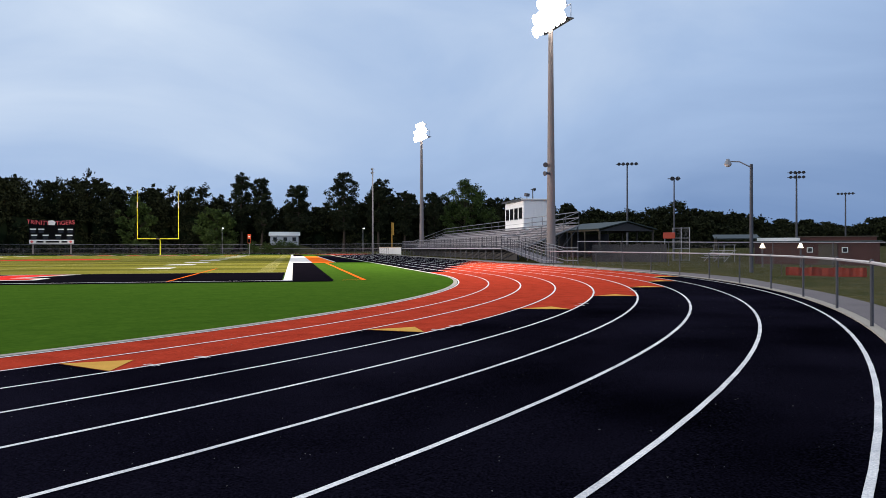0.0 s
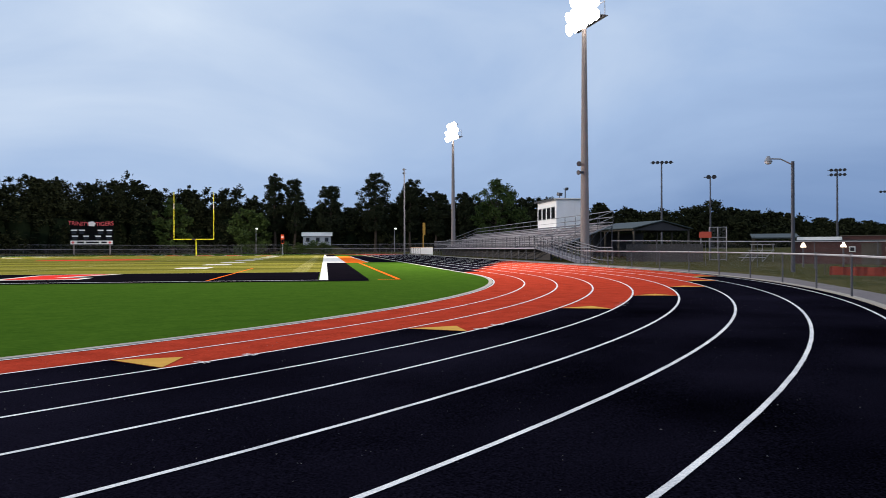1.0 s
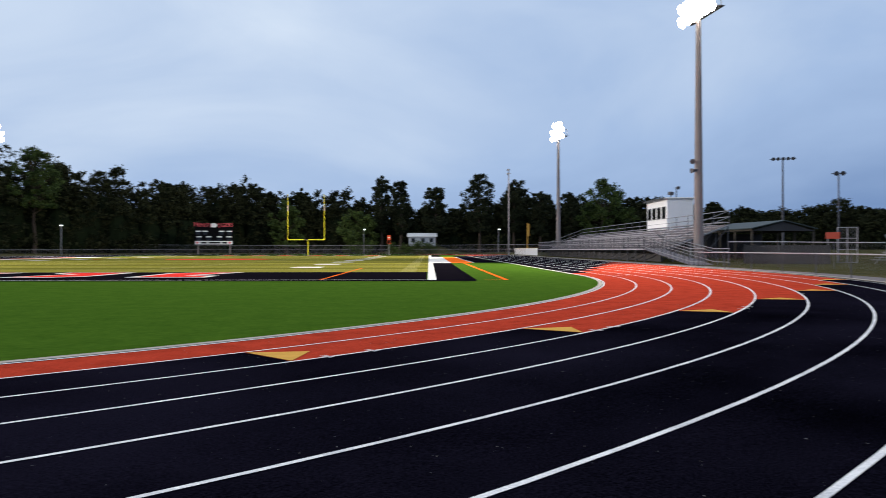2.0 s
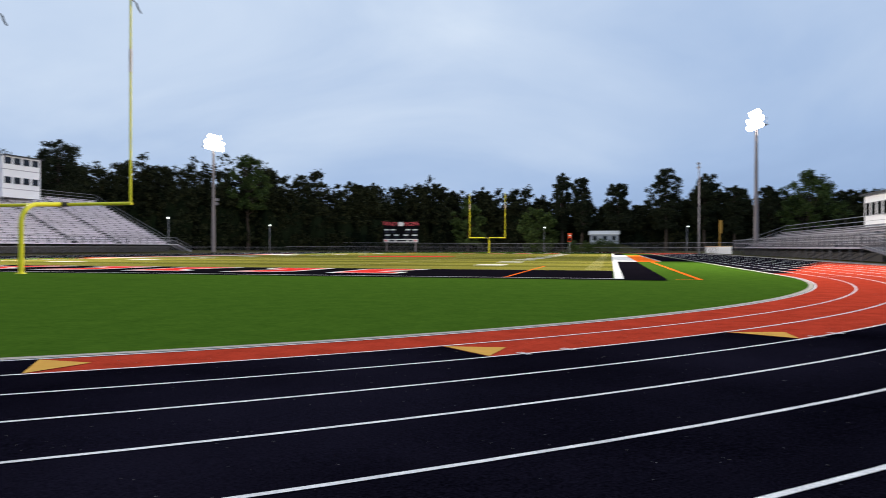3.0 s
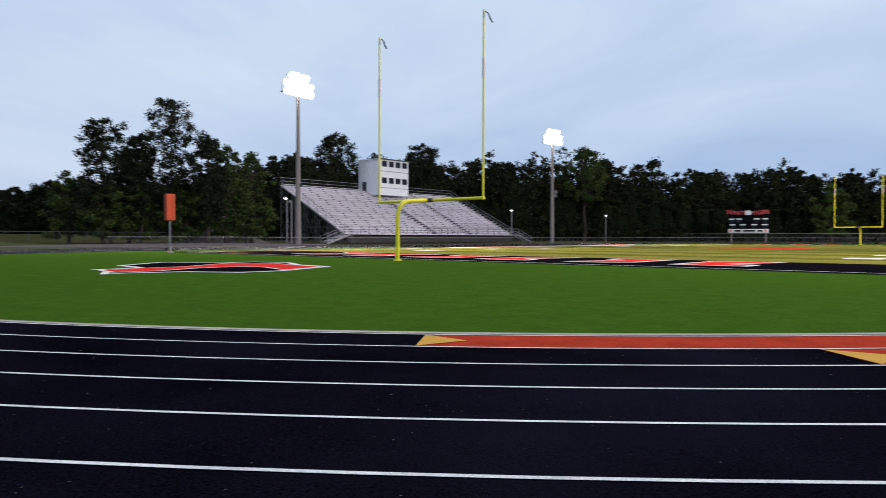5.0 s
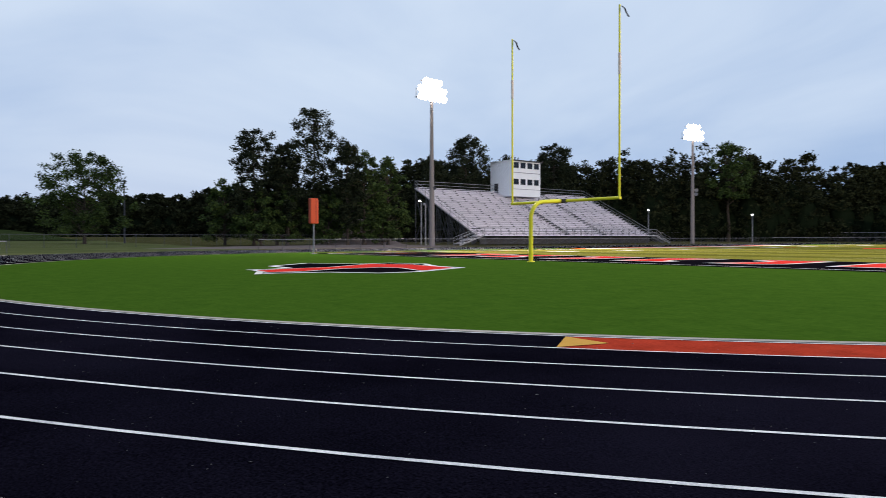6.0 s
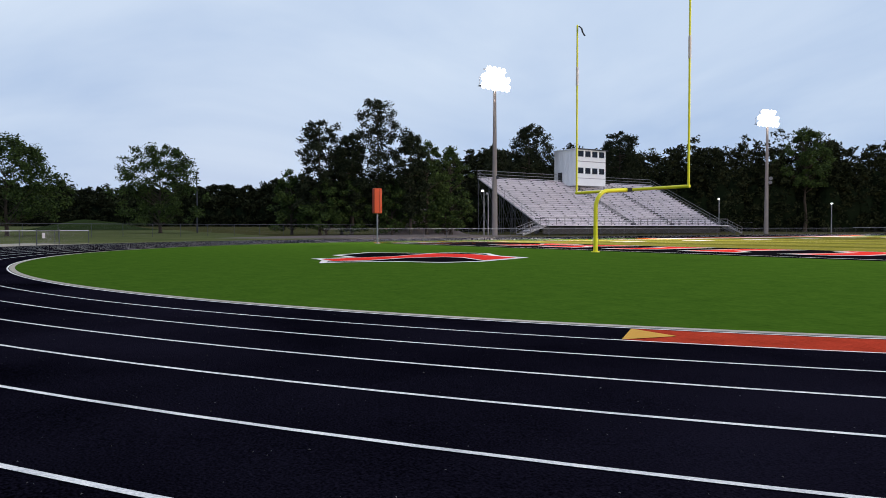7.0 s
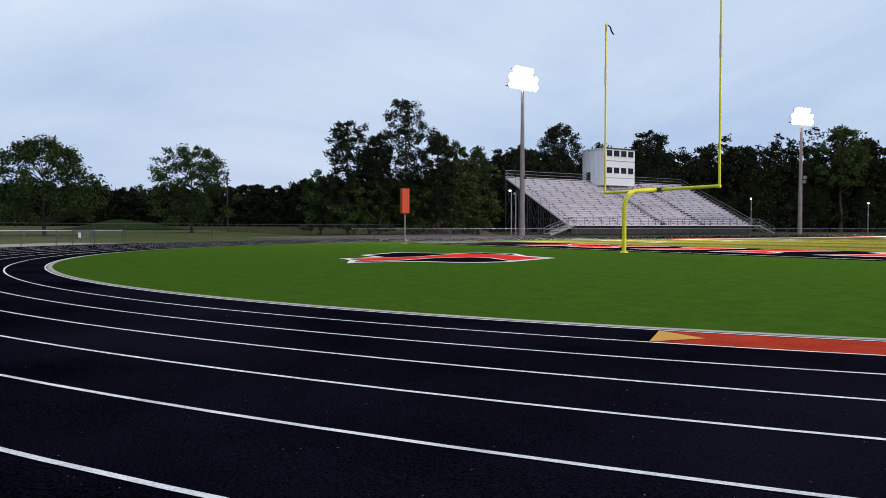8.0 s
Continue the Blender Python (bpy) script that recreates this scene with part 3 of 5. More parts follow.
# ---- stands ----
def stand(name, label, m, length, rows, tread, rise_, deck, front, deck_w, aisles, seat_mat="alu", rail_mat="galv", riser_mat="riser_bright"):
    """A metal grandstand. Local x runs along it, y goes back, z up; the front walkway lies at height deck."""
    g = thing(name, m, label, "bleachers")
    y0 = front + deck_w
    cuts = [-length / 2] + [c for x in sorted(aisles) for c in (x - 0.6, x + 0.6)] + [length / 2]
    bracket = None
    for xa, xb in zip(cuts[::2], cuts[1::2]):
        seg, xm = xb - xa, (xa + xb) / 2
        plank = part("seat_plank", box(bmesh.new(), (0, 0, 0), (seg, 0.27, 0.045), bevel=0.008), seat_mat, g, "dull aluminium seat plank")
        riser = part("riser", box(bmesh.new(), (0, 0, 0), (seg, 0.02, rise_ * 0.8), bevel=0.004), riser_mat, g, "metal riser")
        nb = max(2, round(seg / 2.5))
        for i in range(rows):
            y, z = y0 + i * tread, deck + i * rise_
            ms, mr = pose(xm, y + 0.50 * tread, z + 0.42), pose(xm, y + tread * 0.70, z + rise_ * 0.5)
            if i == 0:
                plank.matrix_basis, riser.matrix_basis = ms, mr
            else:
                share(plank, "seat_plank", g, ms)
                share(riser, "riser", g, mr)
            # dark blocks below the planks draw the shadow gaps at the brackets
            for k in range(nb if rows > 10 else 0):
                mb = pose(xa + (k + 0.5 + 0.12 * (i % 3)) / nb * seg, y + 0.24, z + 0.33)
                if bracket is None:
                    bracket = part("seat_bracket", box(bmesh.new(), (0, 0, 0), (0.34, 0.07, 0.12), bevel=0.006), "dark_steel", g, "dark block for the shadow gap at a seat bracket")
                    bracket.matrix_basis = mb
                else:
                    share(bracket, "seat_bracket", g, mb)
    foot = part("foot_plank", box(bmesh.new(), (0, 0, 0), (length, 0.38, 0.04), bevel=0.008), seat_mat, g, "dull aluminium foot plank")
    foot.matrix_basis = pose(0, y0 + 0.12, deck + 0.02)
    for i in range(1, rows):
        share(foot, "foot_plank", g, pose(0, y0 + i * tread + 0.12, deck + i * rise_ + 0.02))
    part("front_walkway", box(bmesh.new(), (0, front + deck_w / 2, deck - 0.04), (length, deck_w, 0.08), bevel=0.01), seat_mat, g, "aluminium front walkway")
    top_y, top_z = y0 + rows * tread, deck + rows * rise_
    # frames below
    nfr = max(2, round(length / 2.4))
    fr = None
    for i in range(nfr + 1):
        x = -length / 2 + 0.1 + (length - 0.2) * i / nfr
        if fr is None:
            bm = bmesh.new()
            rod(bm, (0, front + 0.05, deck - 0.12), (0, y0, deck - 0.12), 0.06, seg=6)
            rod(bm, (0, y0, deck - 0.12), (0, top_y, top_z - 0.12), 0.07, seg=6)
            k = 0
            ys = np.linspace(front + 0.1, top_y, max(3, rows // 4 + 2))
            for y in ys:
                zt = deck - 0.12 + max(0, (y - y0)) / tread * rise_
                rod(bm, (0, y, 0), (0, y, zt), 0.05, seg=6)
            for ya, yb in zip(ys, ys[1:]):
                zt = deck - 0.12 + max(0, (yb - y0)) / tread * rise_
                rod(bm, (0, ya, 0.1), (0, yb, zt * 0.95), 0.035, seg=6)
            fr = part("support_frame", bm, "post", g, "galvanised steel support frame")
            fr.matrix_basis = pose(x, 0, 0)
        else:
            share(fr, "support_frame", g, pose(x, 0, 0))
    # cross braces along the front and the back
    brace = None
    for i in range(0, nfr, 2):
        xa, xb = -length / 2 + (length) * i / nfr, -length / 2 + length * (i + 1) / nfr
        for y, zt in ((front + 0.1, deck - 0.2), (top_y, top_z - 1.0)):
            part("cross_brace", rod(bmesh.new(), (xa, y, 0.1), (xb, y, zt), 0.03, seg=6), "post", g)
    # rails
    rail_post = part("rail_post", rod(bmesh.new(), (0, 0, 0), (0, 0, 1.05), 0.028, seg=6), "post", g)
    rail_post.matrix_basis = pose(-length / 2, front + 0.05, deck)
    n = round(length / 1.5)
    for i in range(1, n + 1):
        share(rail_post, "rail_post", g, pose(-length / 2 + length * i / n, front + 0.05, deck))
    for h in (1.05, 0.55):
        part("front_rail", rod(bmesh.new(), (-length / 2, front + 0.05, deck + h), (length / 2, front + 0.05, deck + h), 0.028, seg=6), rail_mat, g)
    for i in range(0, n + 1, 2):
        share(rail_post, "rail_post", g, pose(-length / 2 + length * i / n, top_y + 0.05, top_z - 0.1) @ Matrix.Scale(1.15, 4, (0, 0, 1)))
    for h in (1.1, 0.6, 0.15):
        part("back_rail", rod(bmesh.new(), (-length / 2, top_y + 0.05, top_z + h), (length / 2, top_y + 0.05, top_z + h), 0.036, seg=6), rail_mat, g)
    for x in (-length / 2, length / 2):
        for h in (1.05, 0.55):
            part("side_rail", rod(bmesh.new(), (x, y0, deck + h), (x, top_y, top_z + h), 0.028, seg=6), rail_mat, g)
            part("side_rail", rod(bmesh.new(), (x, front, deck + h), (x, y0, deck + h), 0.028, seg=6), rail_mat, g)
        part("side_beam", rod(bmesh.new(), (x, y0, deck - 0.1), (x, top_y, top_z - 0.1), 0.08, seg=6), rail_mat, g)
        for i in range(0, rows + 1, 3):
            share(rail_post, "rail_post", g, pose(x, y0 + i * tread, deck + i * rise_))
    for x in aisles:
        for i in range(rows):
            part("aisle_step", box(bmesh.new(), (x, y0 + i * tread + 0.32, deck + i * rise_ + rise_ * 0.5), (1.1, 0.3, 0.04), bevel=0.005), "alu_dull", g, "grey aisle step") if i == 0 and x == aisles[0] else None
        step = [c for c in g.children if c.name.startswith("aisle_step")][0]
        for i in range(rows):
            if i or x != aisles[0]:
                share(step, "aisle_step", g, pose(x - aisles[0], i * tread, i * rise_))
        for i in range(1, rows - 3, 5):
            y, z = y0 + i * tread, deck + i * rise_
            bm = bmesh.new()
            tube(bm, [(x, y, z), (x, y, z + 0.9), (x, y + 2.2 * tread, z + 0.9 + 2.2 * rise_), (x, y + 2.2 * tread, z + 2.2 * rise_)], 0.025, 6)
            part("aisle_handrail", bm, rail_mat, g)
    return g, top_y, top_z


def flight(g, x0, y0, z0, x1, z1, width, n):
    """Steps that climb along local x, with rails."""
    d = (x1 - x0) / n
    st = None
    for i in range(n):
        m = pose(x0 + (i + 0.5) * d, y0, z0 + (i + 1) * (z1 - z0) / n - 0.03)
        if st is None:
            st = part("stair_tread", box(bmesh.new(), (0, 0, 0), (abs(d) * 1.05, width, 0.05), bevel=0.006), "alu", g)
            st.matrix_basis = m
        else:
            share(st, "stair_tread", g, m)
    for dy in (-width / 2, width / 2):
        part("stringer", box(bmesh.new(), ((x0 + x1) / 2, y0 + dy, (z0 + z1) / 2 - 0.08), (math.hypot(x1 - x0, z1 - z0), 0.05, 0.22), 0, 0, -math.degrees(math.atan2(z1 - z0, x1 - x0))), "galv", g)
        for h in (0.95, 0.5):
            part("stair_rail", rod(bmesh.new(), (x0, y0 + dy, z0 + h), (x1, y0 + dy, z1 + h), 0.025, seg=6), "galv", g)
        for k in range(4):
            x, z = x0 + (x1 - x0) * k / 3, z0 + (z1 - z0) * k / 3
            part("stair_post", rod(bmesh.new(), (x, y0 + dy, z), (x, y0 + dy, z + 0.95), 0.025, seg=6), "galv", g)


# home stand, front towards the field; local x runs against world y
home, hy, hz = stand("grandstand", "large aluminium grandstand with empty bench rows", pose(-46.6, 56.2, 0.35, 0, 0, 90), 39.5, 22, 0.66, 0.335, 1.25, 0.0, 1.6, (-0.8, 8.2))
flight(home, -24.0, 0.9, 0.0, -19.9, 1.25, 1.3, 7)
flight(home, 24.0, 0.9, 0.0, 19.9, 1.25, 1.3, 7)
# dark sheet added behind the posts to stand for the shade under the seats
part("skirt_panel", box(bmesh.new(), (0, 1.35, 0.58), (39, 0.06, 1.1)), "dark_wall", home, "added dark panel for the shade below the seats")
for x in (-0.8, 3.7, 8.2, 13.0):
    for dx in (-1.0, 1.0):
        part("aisle_gate", tube(bmesh.new(), [(x + dx, 0.1, 1.25), (x + dx, 0.1, 2.15), (x + dx, 1.4, 2.15), (x + dx, 1.4, 1.25)], 0.035, 6), "dark_steel", home, "dark hoop rail")

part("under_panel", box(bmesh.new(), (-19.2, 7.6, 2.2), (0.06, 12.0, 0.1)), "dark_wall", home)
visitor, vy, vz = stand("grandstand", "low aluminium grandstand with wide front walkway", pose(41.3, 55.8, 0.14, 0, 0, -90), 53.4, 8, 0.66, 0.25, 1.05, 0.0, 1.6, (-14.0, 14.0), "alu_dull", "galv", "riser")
# the low stand's added sheet, dark like the shade beneath it
part("skirt_panel", box(bmesh.new(), (0, 1.5, 0.48), (53, 0.06, 0.9)), "dark_wall", visitor, "added dark panel for the shade below the seats")
# ramp at the near end, local +x is towards the near bend
part("ramp_deck", box(bmesh.new(), (31.6, 0.8, 0.52), (10.1, 1.5, 0.06), 0, 0, math.degrees(math.atan2(1.05, 10.0))), "riser", visitor, "sloping dull metal ramp")
rp = None
for yy in (0.03, 1.57):
    for h in (1.05, 0.85, 0.2):
        part("ramp_rail", rod(bmesh.new(), (26.6, yy, 1.05 + h), (36.7, yy, 0.02 + h), 0.028, seg=6), "galv", visitor)
        part("ramp_rail", rod(bmesh.new(), (36.7, yy, 0.02 + h), (39.0, yy, 0.02 + h), 0.028, seg=6), "galv", visitor)
    for k in range(15):
        x = 26.6 + 12.4 * k / 14
        z = max(0.02, 1.05 - (x - 26.6) * 0.102)
        if rp is None:
            rp = part("ramp_post", rod(bmesh.new(), (0, 0, -0.05), (0, 0, 1.05), 0.028, seg=6), "dark_steel", visitor)
            rp.matrix_basis = pose(x, yy, z)
        else:
            share(rp, "ramp_post", visitor, pose(x, yy, z))
# balusters along the front walkway
bal = part("baluster", rod(bmesh.new(), (0, 0, 0.1), (0, 0, 1.05), 0.020, seg=5), "post", visitor)
bal.matrix_basis = pose(26.5, 0.05, 1.05)
for k in range(1, 96):
    share(bal, "baluster", visitor, pose(26.5 - k * 0.555, 0.05, 1.05))
for k in range(18):
    share(bal, "baluster", visitor, pose(26.9 + k * 0.55, 0.03, 1.05 - k * 0.055))


def press_box(m, w, d, h, sills, nwin, win_h, label, door_side=True):
    """White press box: front at local y = 0, facing -y."""
    g = thing("press_box", m, label, "press box")
    bm = bmesh.new()
    box(bm, (0, d / 2, h / 2), (w, d, h), bevel=0.02)
    part("wall", bm, "white_wall", g, "white painted metal wall")
    part("roof", box(bmesh.new(), (0, d / 2 - 0.1, h + 0.07), (w + 0.4, d + 0.5, 0.14), bevel=0.03), "white_roof", g, "white flat roof")
    part("fascia", box(bmesh.new(), (0, -0.36, h + 0.03), (w + 0.42, 0.03, 0.2)), "frame", g, "dark roof edge")
    for zc in sills:
        for i in range(nwin):
            x = (i - (nwin - 1) / 2) * (w * 0.95 / nwin)
            ww = w * 0.95 / nwin * 0.74
            win = part("window", box(bmesh.new(), (x, -0.015, zc), (ww, 0.05, win_h), bevel=0.006), "frame", g, "dark framed window")
            for s in (-1, 1):
                part("pane", box(bmesh.new(), (x + s * ww * 0.24, -0.035, zc), (ww * 0.44, 0.03, win_h * 0.86)), "glass", win, "dark glass pane")
            part("sill", box(bmesh.new(), (x, -0.05, zc - win_h / 2 - 0.05), (ww + 0.1, 0.1, 0.06), bevel=0.008), "white_roof", win, "white window sill")
        if len(sills) > 1:
            part("trim", box(bmesh.new(), (0, -0.02, zc - win_h / 2 - 0.75), (w + 0.02, 0.04, 0.10)), "alu_dull", g, "grey trim band")
    for i in range(int(d / 0.3)):
        part("siding_rib", box(bmesh.new(), (-w / 2 - 0.01, 0.15 + i * 0.3, h / 2), (0.03, 0.03, h - 0.1)), "white_wall", g)
        part("siding_rib", box(bmesh.new(), (w / 2 + 0.01, 0.15 + i * 0.3, h / 2), (0.03, 0.03, h - 0.1)), "white_wall", g)
    if door_side:
        # solid dark slab on the wall, standing for the shaded opening
        door = part("door", box(bmesh.new(), (-w / 2 - 0.03, d * 0.72, 1.25), (0.05, 0.95, 2.1), bevel=0.01), "dark_wall", g, "dark panel for the shade in the open doorway")
        part("handle", box(bmesh.new(), (-w / 2 - 0.08, d * 0.72 - 0.35, 1.2), (0.04, 0.12, 0.03)), "galv", door)
    for x in (-w / 2 + 0.15, w / 2 - 0.15):
        for y in (0.2, d - 0.2):
            part("leg", box(bmesh.new(), (x, y, -m.translation.z / 2), (0.14, 0.14, m.translation.z)), "galv", g)
    return g


press_box(pose(-59.0, 56.9, 8.15, 0, 0, 90), 6.7, 5.3, 5.9, (2.45, 5.2), 4, 0.95, "two storey white press box with dark windows above the grandstand")
press_box(pose(48.2, 46.8, 2.7, 0, 0, -90), 6.4, 2.7, 3.6, (2.23,), 4, 1.25, "small white press box with dark windows above the grandstand", False)
cam_box = thing("roof_loudspeaker", pose(48.7, 43.9, 6.44, 0, 0, 30), "dark loudspeaker standing on the press box roof", "loudspeaker")
part("cabinet", box(bmesh.new(), (0, 0, 0.42), (0.55, 0.35, 0.34), 0, 12, bevel=0.03), "dark_steel", cam_box)
part("stand", rod(bmesh.new(), (0, 0, 0), (0, 0, 0.3), 0.04), "dark_steel", cam_box)


# ---- chain-link fences ----
def polyline(pts, step):
    out, carry = [], 0.0
    for (xa, ya), (xb, yb) in zip(pts, pts[1:]):
        L = math.hypot(xb - xa, yb - ya)
        s = carry
        while s < L:
            out.append((xa + (xb - xa) * s / L, ya + (yb - ya) * s / L))
            s += step
        carry = s - L
    out.append(pts[-1])
    return out


def chain_fence(pts, zf, height, pitch, label, post_gap=3.0, wire=0.0011, rail="alu_dull"):
    """zf gives the ground's height at x, y."""
    g = thing("chain_link_fence", pose(0, 0, 0), label, "fence")
    post = None
    ps = polyline(pts, post_gap)
    for x, y in ps:
        m = pose(x, y, zf(x, y) - 0.05)
        if post is None:
            bm = rod(bmesh.new(), (0, 0, 0), (0, 0, height + 0.05), 0.022, seg=8)
            rod(bm, (0, 0, height + 0.05), (0, 0, height + 0.10), 0.038, 0.015, 8)
            post = part("post", bm, "post", g)
            post.matrix_basis = m
        else:
            share(post, "post", g, m)
    tops = [(x, y, zf(x, y) + height) for x, y in ps]
    part("top_rail", tube(bmesh.new(), tops, 0.024, 6), rail, g)
    # woven wires, leaning both ways
    ws = polyline(pts, pitch)
    n = max(1, round(height / pitch))
    v, f = [], []
    for s in (1, -1):
        for i in range(len(ws)):
            j = i + s * n
            if not 0 <= j < len(ws):
                continue
            a, b = ws[i], ws[j]
            za, zb = zf(*a) + 0.03, zf(*b) + height
            k = len(v)
            v += [(a[0], a[1], za - wire), (b[0], b[1], zb - wire), (b[0], b[1], zb + wire), (a[0], a[1], za + wire)]
            f.append((k, k + 1, k + 2, k + 3))
    if v:
        tagged(arrays_mesh("wire_mesh", v, f, "wire", g, "grey woven wire mesh"), kind="stuff")
    return g


def ring_pts(q0, q1, off):
    return [at(q, off) for q in stations(q0, q1)]


def flat(z):
    return lambda x, y: z


def groundz(x, y):
    """Height of the ground sheet outside the track."""
    yy = min(max(y, YC), YF)
    return rise(max(math.hypot(x - XC, y - yy) - R0, 9.0), x, y)


chain_fence(ring_pts(49.5, 90 + 8.5, 8.62), flat(0.15), 0.85, 0.055, "low galvanised chain-link fence along the bend")
chain_fence(ring_pts(-49.5, 28, 8.62), flat(0.13), 0.93, 0.075, "low galvanised chain-link fence along the bend", wire=0.0014)
chain_fence(ring_pts(270 + LS + 2, QALL - 84, 8.62), flat(0.15), 0.98, 0.11, "low galvanised chain-link fence before the grandstand", wire=0.0018, rail="galv")
chain_fence(ring_pts(90 + LS - 18, 270 + LS + 2, 8.62), flat(0.15), 1.07, 0.15, "low galvanised chain-link fence behind the far bend", wire=0.0022)
chain_fence([(42.9, 17.0), (47.5, 12.2), (53.5, 4.5), (59, -4), (66, -16)], groundz, 1.5, 0.09, "taller chain-link fence across the grass", wire=0.0013)
chain_fence([(-44, -40), (-52, -24), (-55, -8), (-56, 8), (-57, 24)], groundz, 1.35, 0.16, "taller chain-link fence before the lawn", wire=0.0012, rail="dark_steel")
chain_fence([(-66, 96), (-62, 128), (-30, 142), (30, 142), (58, 128)], groundz, 2.0, 0.25, "tall chain-link fence behind the far end", wire=0.004)


# ---- trees ----
rng = np.random.default_rng(7)


def leaf_cloud(centres, radii, per, size, flat_=0.75):
    """Quads scattered through clumps."""
    c = np.repeat(np.asarray(centres, float), per, axis=0)
    r = np.repeat(np.asarray(radii, float), per)
    n = len(c)
    d = np.clip(rng.normal(size=(n, 3)), -2.1, 2.1)
    p = c + d * (r * 0.50)[:, None] * np.array([1, 1, flat_])
    a = rng.normal(size=(n, 3))
    a /= np.linalg.norm(a, axis=1)[:, None]
    b = np.cross(a, rng.normal(size=(n, 3)))
    b /= np.linalg.norm(b, axis=1)[:, None]
    s = (size * rng.uniform(0.5, 1.25, n))[:, None]
    v = np.stack([p - a * s, p - b * s * 0.42, p + a * s, p + b * s * 0.42], axis=1).reshape(-1, 3)
    f = np.arange(4 * n).reshape(-1, 4)
    return v, f


def pine_clumps(h, spread, bare, step=1.0):
    """Puffs of needles at the ends of limbs, in whorls, under a rounded ragged top; local, from the base."""
    cs, rs = [], []
    z = bare * h
    a1, a2 = rng.uniform(0, 6.28, 2)
    while z < h * 0.96:
        u = (z - bare * h) / (h - bare * h)
        prof = math.sin(math.pi * (0.16 + 0.75 * u)) ** 0.8
        reach = spread * prof * rng.uniform(0.72, 1.12) + 0.2
        k = max(4, int(4 + reach * 1.7 / step))
        a0 = rng.uniform(0, 6.28)
        for i in range(k):
            if rng.uniform() < 0.15:
                continue
            a = a0 + 6.28 * i / k + rng.uniform(-0.4, 0.4)
            lob = 1 + 0.22 * math.sin(a + a1 + 4 * u) + 0.14 * math.sin(2 * a + a2 - 7 * u)
            rr = reach * lob * rng.uniform(0.5, 1.0)
            cs.append((rr * math.cos(a), rr * math.sin(a), z + rng.uniform(-0.025, 0.03) * h + 0.10 * rr))
            rs.append((0.027 * h * rng.uniform(0.65, 1.45) + 0.07 * reach) * step)
        cs.append((rng.normal() * 0.2 * reach, rng.normal() * 0.2 * reach, z))
        rs.append((0.03 * h + 0.06 * reach) * step)
        z += h * rng.uniform(0.036, 0.056) * step
    cs.append((0.05 * spread, 0, h * 0.975))
    rs.append(0.026 * h)
    return cs, rs


def broad_clumps(h, spread, bare, n, fine=1.0):
    """Clumps through a domed crown that is widest in its lower third, with lobes and gaps."""
    cs, rs = [], []
    z0, ch = bare * h, h * (1 - bare)
    a1, a2 = rng.uniform(0, 6.28, 2)
    while len(cs) < n:
        u = rng.uniform(0.0, 1.0)
        prof = math.sqrt(max(0.0, 1 - ((u - 0.36) / 0.64) ** 2)) if u > 0.36 else math.sqrt(max(0.0, 1 - ((0.36 - u) / 0.52) ** 2))
        a = rng.uniform(0, 6.28)
        lob = 1 + 0.20 * math.sin(3 * a + a1 + 5 * u) + 0.12 * math.sin(5 * a + a2 - 9 * u)
        rr = spread * prof * lob * math.sqrt(rng.uniform(0.12, 1.0))
        top = 0.95 + 0.04 * math.sin(2 * a + a2) + 0.03 * math.sin(5 * a + a1)
        cs.append((rr * math.cos(a), rr * math.sin(a), z0 + ch * u * top))
        rs.append(spread * rng.uniform(0.13, 0.25) * fine)
    return cs, rs


def tree(kind, x, y, top, spread, bare, size, per, label, lean=0.0, trunk=None, zbase=None, n=60, fine=1.0):
    z0 = groundz(x, y) if zbase is None else zbase
    h = top - z0
    g = thing(kind, pose(x, y, z0 - 0.05), label, "tree")
    cs, rs = pine_clumps(h, spread, bare) if kind == "pine_tree" else broad_clumps(h, spread, bare, n, fine)
    bm = bmesh.new()
    tr = trunk or 0.016 * h + 0.06
    stem_top = h * (0.97 if kind == "pine_tree" else 0.62)
    pts = [(lean * (k / 6) ** 2 + 0.02 * h * 0.3 * math.sin(k * 1.7 + x), 0.02 * h * 0.25 * math.cos(k * 1.3 + y), stem_top * k / 6) for k in range(7)]
    for k in range(6):
        rod(bm, pts[k], pts[k + 1], tr * (1 - k / 7), tr * (1 - (k + 1) / 7), 9)
    rod(bm, (0, 0, -0.1), (0, 0, 0.35), tr * 1.5, tr, 9)
    step = max(1, len(cs) // 34)
    for c in cs[::step]:
        zz = c[2] - (0.25 if kind == "pine_tree" else 0.9) * math.hypot(c[0], c[1]) * (0.4 if kind == "pine_tree" else 0.75)
        zz = max(bare * h * 0.7, min(zz, stem_top * 0.98))
        f = zz / stem_top * 6
        k = min(5, int(f))
        base = Vector(pts[k]).lerp(Vector(pts[k + 1]), f - k)
        rod(bm, base, c, tr * 0.30 * (1 - 0.6 * zz / h) + 0.012, 0.012, 5)
    part("trunk", bm, "bark", g, "grey brown trunk and limbs")
    v, f = leaf_cloud(cs, rs, per, size)
    arrays_mesh("crown", v, f, "pine" if kind == "pine_tree" else "leaf", g, "dark green needles" if kind == "pine_tree" else "green leaves")
    return g


PINE = "tall dark green pine with ragged crown"
BROAD = "broad green leafy tree standing on the grass"
# two trees on the lawn
tree("leafy_tree", -79.4, -6.5, 13.5, 5.7, 0.12, 0.20, 85, "spreading green leafy tree alone on the lawn", 0.4, zbase=0.45, n=190, fine=0.66)
tree("leafy_tree", -61.8, -25.0, 10.9, 5.6, 0.17, 0.19, 85, "wide green leafy tree alone on the lawn", -0.3, zbase=0.25, n=210, fine=0.66)
